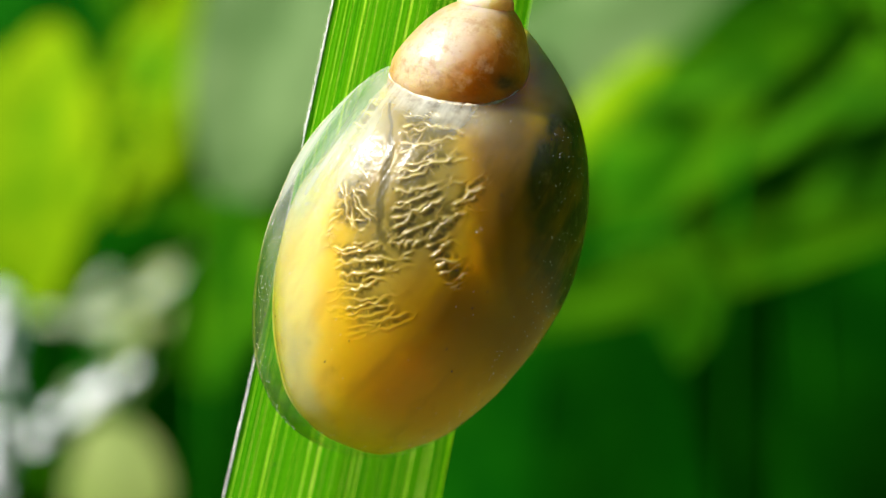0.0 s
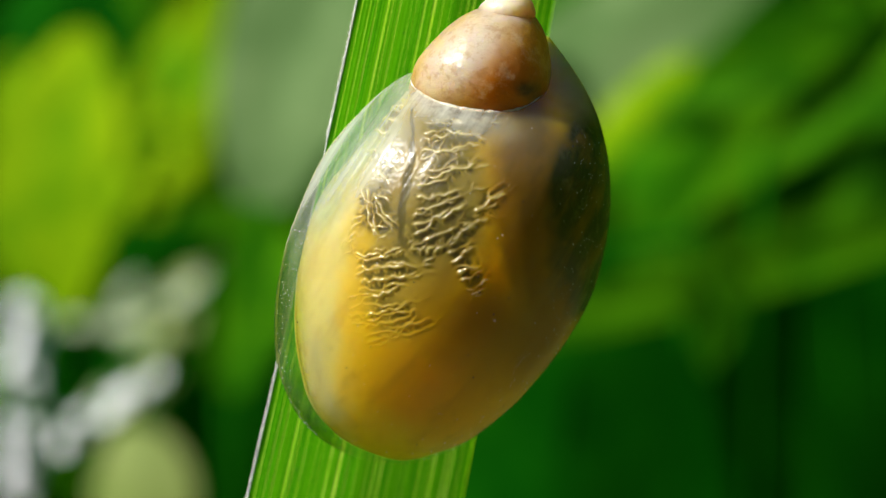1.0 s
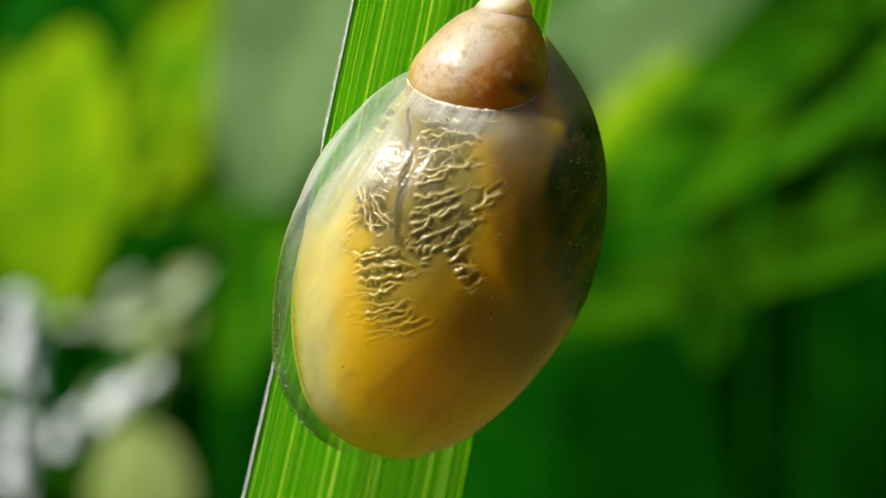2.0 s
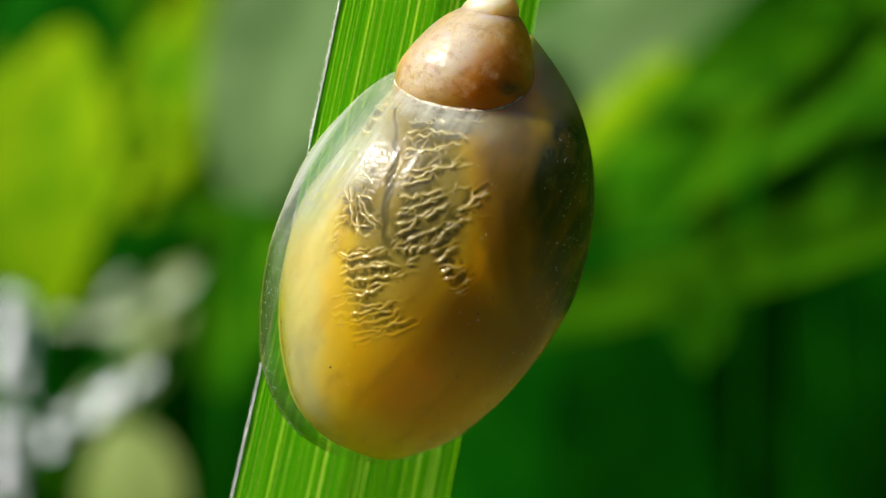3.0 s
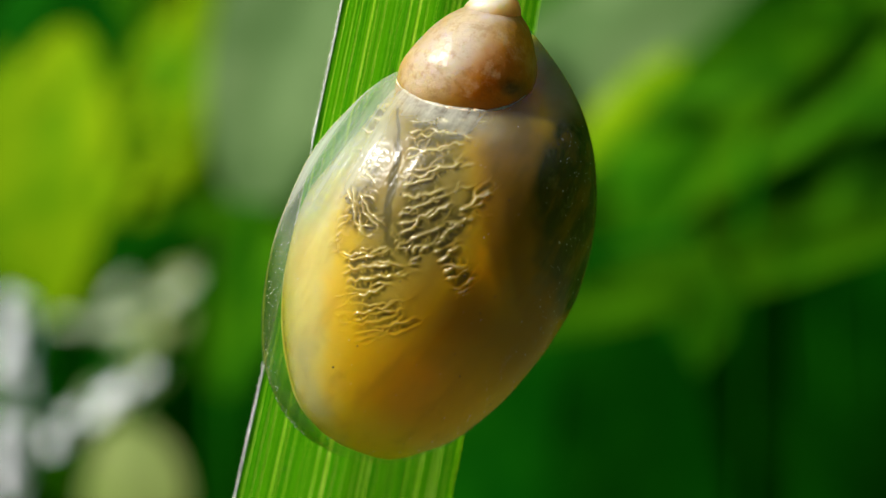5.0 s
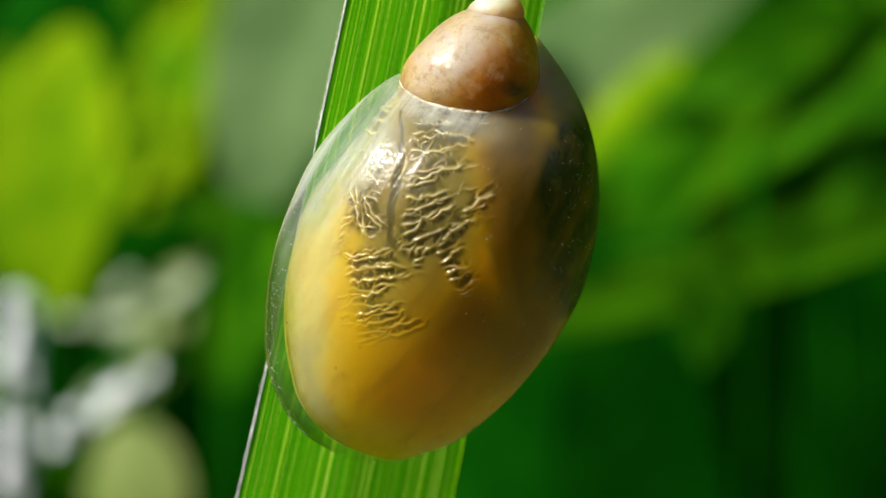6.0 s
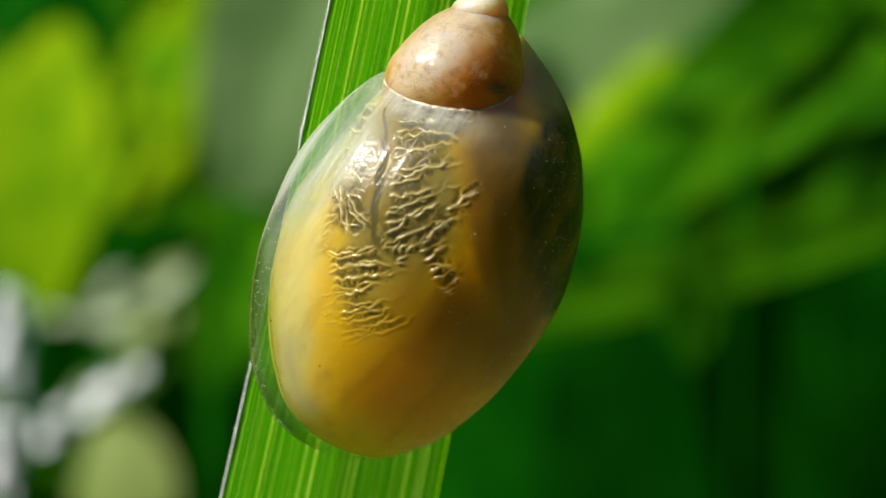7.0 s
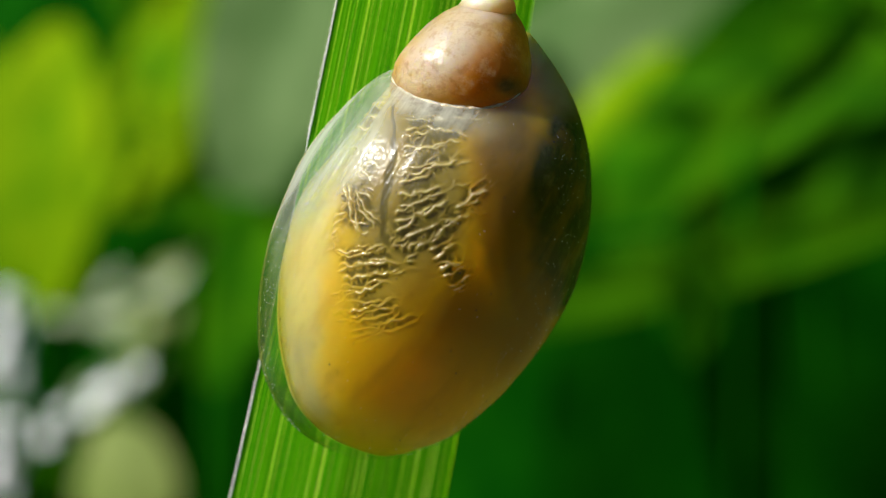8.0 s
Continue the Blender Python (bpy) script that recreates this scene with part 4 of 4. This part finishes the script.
leaf("dark_leaf", "dark green leaf filling a dark gap between the stems", DEEP, (-0.0954, 0.3992, 0.2541), (-0.0822, 0.4092, 0.2835), 0.0325, HALF, 0.03)
leaf("dark_leaf", "dark green leaf filling a dark gap between the stems", DEEP, (-0.0561, 0.3592, 0.2333), (-0.0518, 0.3642, 0.2763), 0.0371, (0.5, -0.8, -0.35), 0.03)
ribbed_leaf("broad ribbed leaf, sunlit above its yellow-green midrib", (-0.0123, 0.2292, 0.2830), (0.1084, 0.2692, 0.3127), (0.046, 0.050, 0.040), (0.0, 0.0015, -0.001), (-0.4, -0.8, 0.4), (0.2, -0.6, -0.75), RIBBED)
# Two dark leaves stand in for the ribbed leaf's lower half in shade.
leaf("dark_leaf", "broad dark green leaf standing in for the ribbed leaf's shaded half", DEEP, (0.0058, 0.1442, 0.2361), (0.0143, 0.1642, 0.3001), 0.0481, (0.22, -0.97, -0.1), 0.01, -0.12)
leaf("dark_leaf", "broad dark green leaf standing in for the ribbed leaf's shaded half", DEEP, (0.0697, 0.2792, 0.1940), (0.0723, 0.3192, 0.3214), 0.1000, (0.48, -0.87, -0.1), 0.02, 0.05, 3, 0.0005)
leaf("green_leaf", "olive green leaf along the big leaf's rib", MID, (-0.0025, 0.1342, 0.2900), (0.0565, 0.1442, 0.3046), 0.0059, (0.20, -0.97, 0.0), 0.02)
HANG_BASE, HANG_TIP = (0.0258, 0.1362, 0.3018), (0.0246, 0.1292, 0.2878)
hanging_leaf = leaf("green_leaf", "small olive leaf hanging below the rib", MID, HANG_BASE, HANG_TIP, 0.0086, (0.24, -0.96, 0.0), 0.02, 0.0, blunt=1.3, hung=(-0.0023, 0.1382, 0.2901))
leaf("green_leaf", "wide mid-green leaf behind the ribbed one", MID, (0.0083, 0.3092, 0.2761), (0.0914, 0.3392, 0.3449), 0.0627, (0.0, -0.98, 0.1), 0.02)
leaf("grey_leaf", "grey-green leaf put where the ribbed one has a sky sheen", GREY_GREEN, (-0.0067, 0.2092, 0.3088), (0.0509, 0.2292, 0.3505), 0.0214, (-0.35, -0.85, 0.35), 0.03, -0.08)
leaf("lime_leaf", "narrow lime leaf under the grey one", LIME, (0.0167, 0.19, 0.3104), (0.0324, 0.21, 0.328), 0.0080, UPLIT, 0.05, -0.12)
# Added leaves: one bright, two dark, for the ribbed leaf's lit and shaded pleats.
leaf("green_leaf", "green leaf standing in for the ribbed one's brighter band", MID, (0.0158, 0.2, 0.2955), (0.0377, 0.22, 0.3208), 0.0119, (-0.05, -0.97, 0.15), 0.05, -0.12)
leaf("dark_leaf", "narrow dark leaf standing in for a shaded pleat of the ribbed one", DEEP, (0.03, 0.19, 0.303), (0.0659, 0.21, 0.3188), 0.0046, (0.3, -0.94, -0.1), 0.03, 0.05)
leaf("dark_leaf", "narrow dark leaf standing in for a shaded pleat of the ribbed one", DEEP, (0.0396, 0.19, 0.3141), (0.0635, 0.21, 0.3336), 0.0050, (0.3, -0.94, -0.1), 0.03, 0.05)
glint_spray("white discs standing in for glints, on a thin stem, far out of focus", (-0.0519, 0.17, 0.2824), (-0.0523, 0.17, 0.2943), 0.0022, 0.0021, 40, 1)
glint_spray("white discs standing in for glints, on a leaning stem, far out of focus", (-0.0485, 0.17, 0.2773), (-0.037, 0.17, 0.2841), 0.0020, 0.0015, 36, 2)
glint_spray("white discs standing in for glints, low beside the stems, far out of focus", (-0.0529, 0.17, 0.2695), (-0.0527, 0.17, 0.2783), 0.0022, 0.0018, 28, 3)


# ---- the hedge bank at the back, closed round out of view to screen the sky ----
def bank():
    bm = bmesh.new()
    rows = []
    for j in range(41):
        row = []
        for i in range(61):
            ang = math.pi * 2 * i / 60
            # Added unseen sides stand tall to block sky; the sunward side is low.
            open_side = max(0.0, math.cos(ang - 2.7)) ** 0.7
            z = (1.35 - 0.85 * open_side) * j / 40
            r = 1.05 + 0.10 * noise.noise(Vector((math.cos(ang) * 4, math.sin(ang) * 4, z * 4)))
            row.append(bm.verts.new((r * math.cos(ang), r * math.sin(ang), z)))
        rows.append(row)
    grid_faces(bm, rows)
    tagged(part("backdrop", bm, DEEP), "dark green hedge bank behind the plants, closed round unseen to screen the sky", "hedge", kind="structure")
    rnd = random.Random(21)
    verts, faces = [], []
    for k in range(5200):
        ang = rnd.uniform(0, 2 * math.pi)
        tall = 1.35 - 0.85 * max(0.0, math.cos(ang - 2.7)) ** 0.7
        r = rnd.uniform(0.90, 1.22)
        c = Vector((r * math.cos(ang), r * math.sin(ang), rnd.uniform(0.0, tall)))
        d = Vector((rnd.uniform(-1, 1), rnd.uniform(-1, 1), rnd.uniform(-0.3, 1))).normalized()
        s = d.cross(Vector((rnd.uniform(-1, 1), -1, rnd.uniform(-1, 0.4)))).normalized()
        n = d.cross(s)
        ln, wd = rnd.uniform(0.05, 0.12), rnd.uniform(0.012, 0.03)
        i = len(verts)
        verts += [c, c + d * ln * 0.35 + s * wd + n * 0.006, c + d * ln * 0.75 + s * wd * 0.6, c + d * ln, c + d * ln * 0.75 - s * wd * 0.6, c + d * ln * 0.35 - s * wd + n * 0.006]
        faces += [(i, i + 1, i + 2, i + 3), (i, i + 3, i + 4, i + 5)]
    mesh = bpy.data.meshes.new("hedge_leaves")
    mesh.from_pydata(verts, [], faces)
    tagged(part_of("hedge_leaves", mesh, MID), "crowded green hedge leaves", "foliage", kind="stuff")


bank()


def motions():
    """Besides the camera, one tall grey-green leaf and a small hanging one swing away from the sun and back."""
    base, tip = Vector(GREY_BASE), Vector(GREY_TIP)
    swing = ((0.0, 0), (3.0, 0), (3.5, 2), (3.7, 22), (3.8, 42), (3.9, 54), (4.0, 57), (4.1, 55), (4.2, 46), (4.3, 16), (4.4, 3), (4.7, 0),
             (6.0, 0), (6.5, 6), (6.8, 26), (7.0, 14), (7.3, 3), (8.0, 4))
    walk(grey_leaf, [(t, Matrix.Translation(base) @ Matrix.Rotation(radians(a), 4, (tip - base).normalized())) for t, a in swing])
    base, tip = Vector(HANG_BASE), Vector(HANG_TIP)
    swing = ((0.0, -10), (0.5, -14), (1.0, -17), (2.5, -15), (3.0, -12), (3.4, -12), (3.6, -19), (3.7, -20), (4.1, -21), (4.2, -17), (4.3, -11), (4.4, -6), (4.5, -6), (4.7, -9),
             (6.0, -14), (6.5, -17), (7.0, -18), (8.0, -20))
    walk(hanging_leaf, [(t, Matrix.Translation(base) @ Matrix.Rotation(radians(a), 4, (tip - base).normalized())) for t, a in swing])


motions()
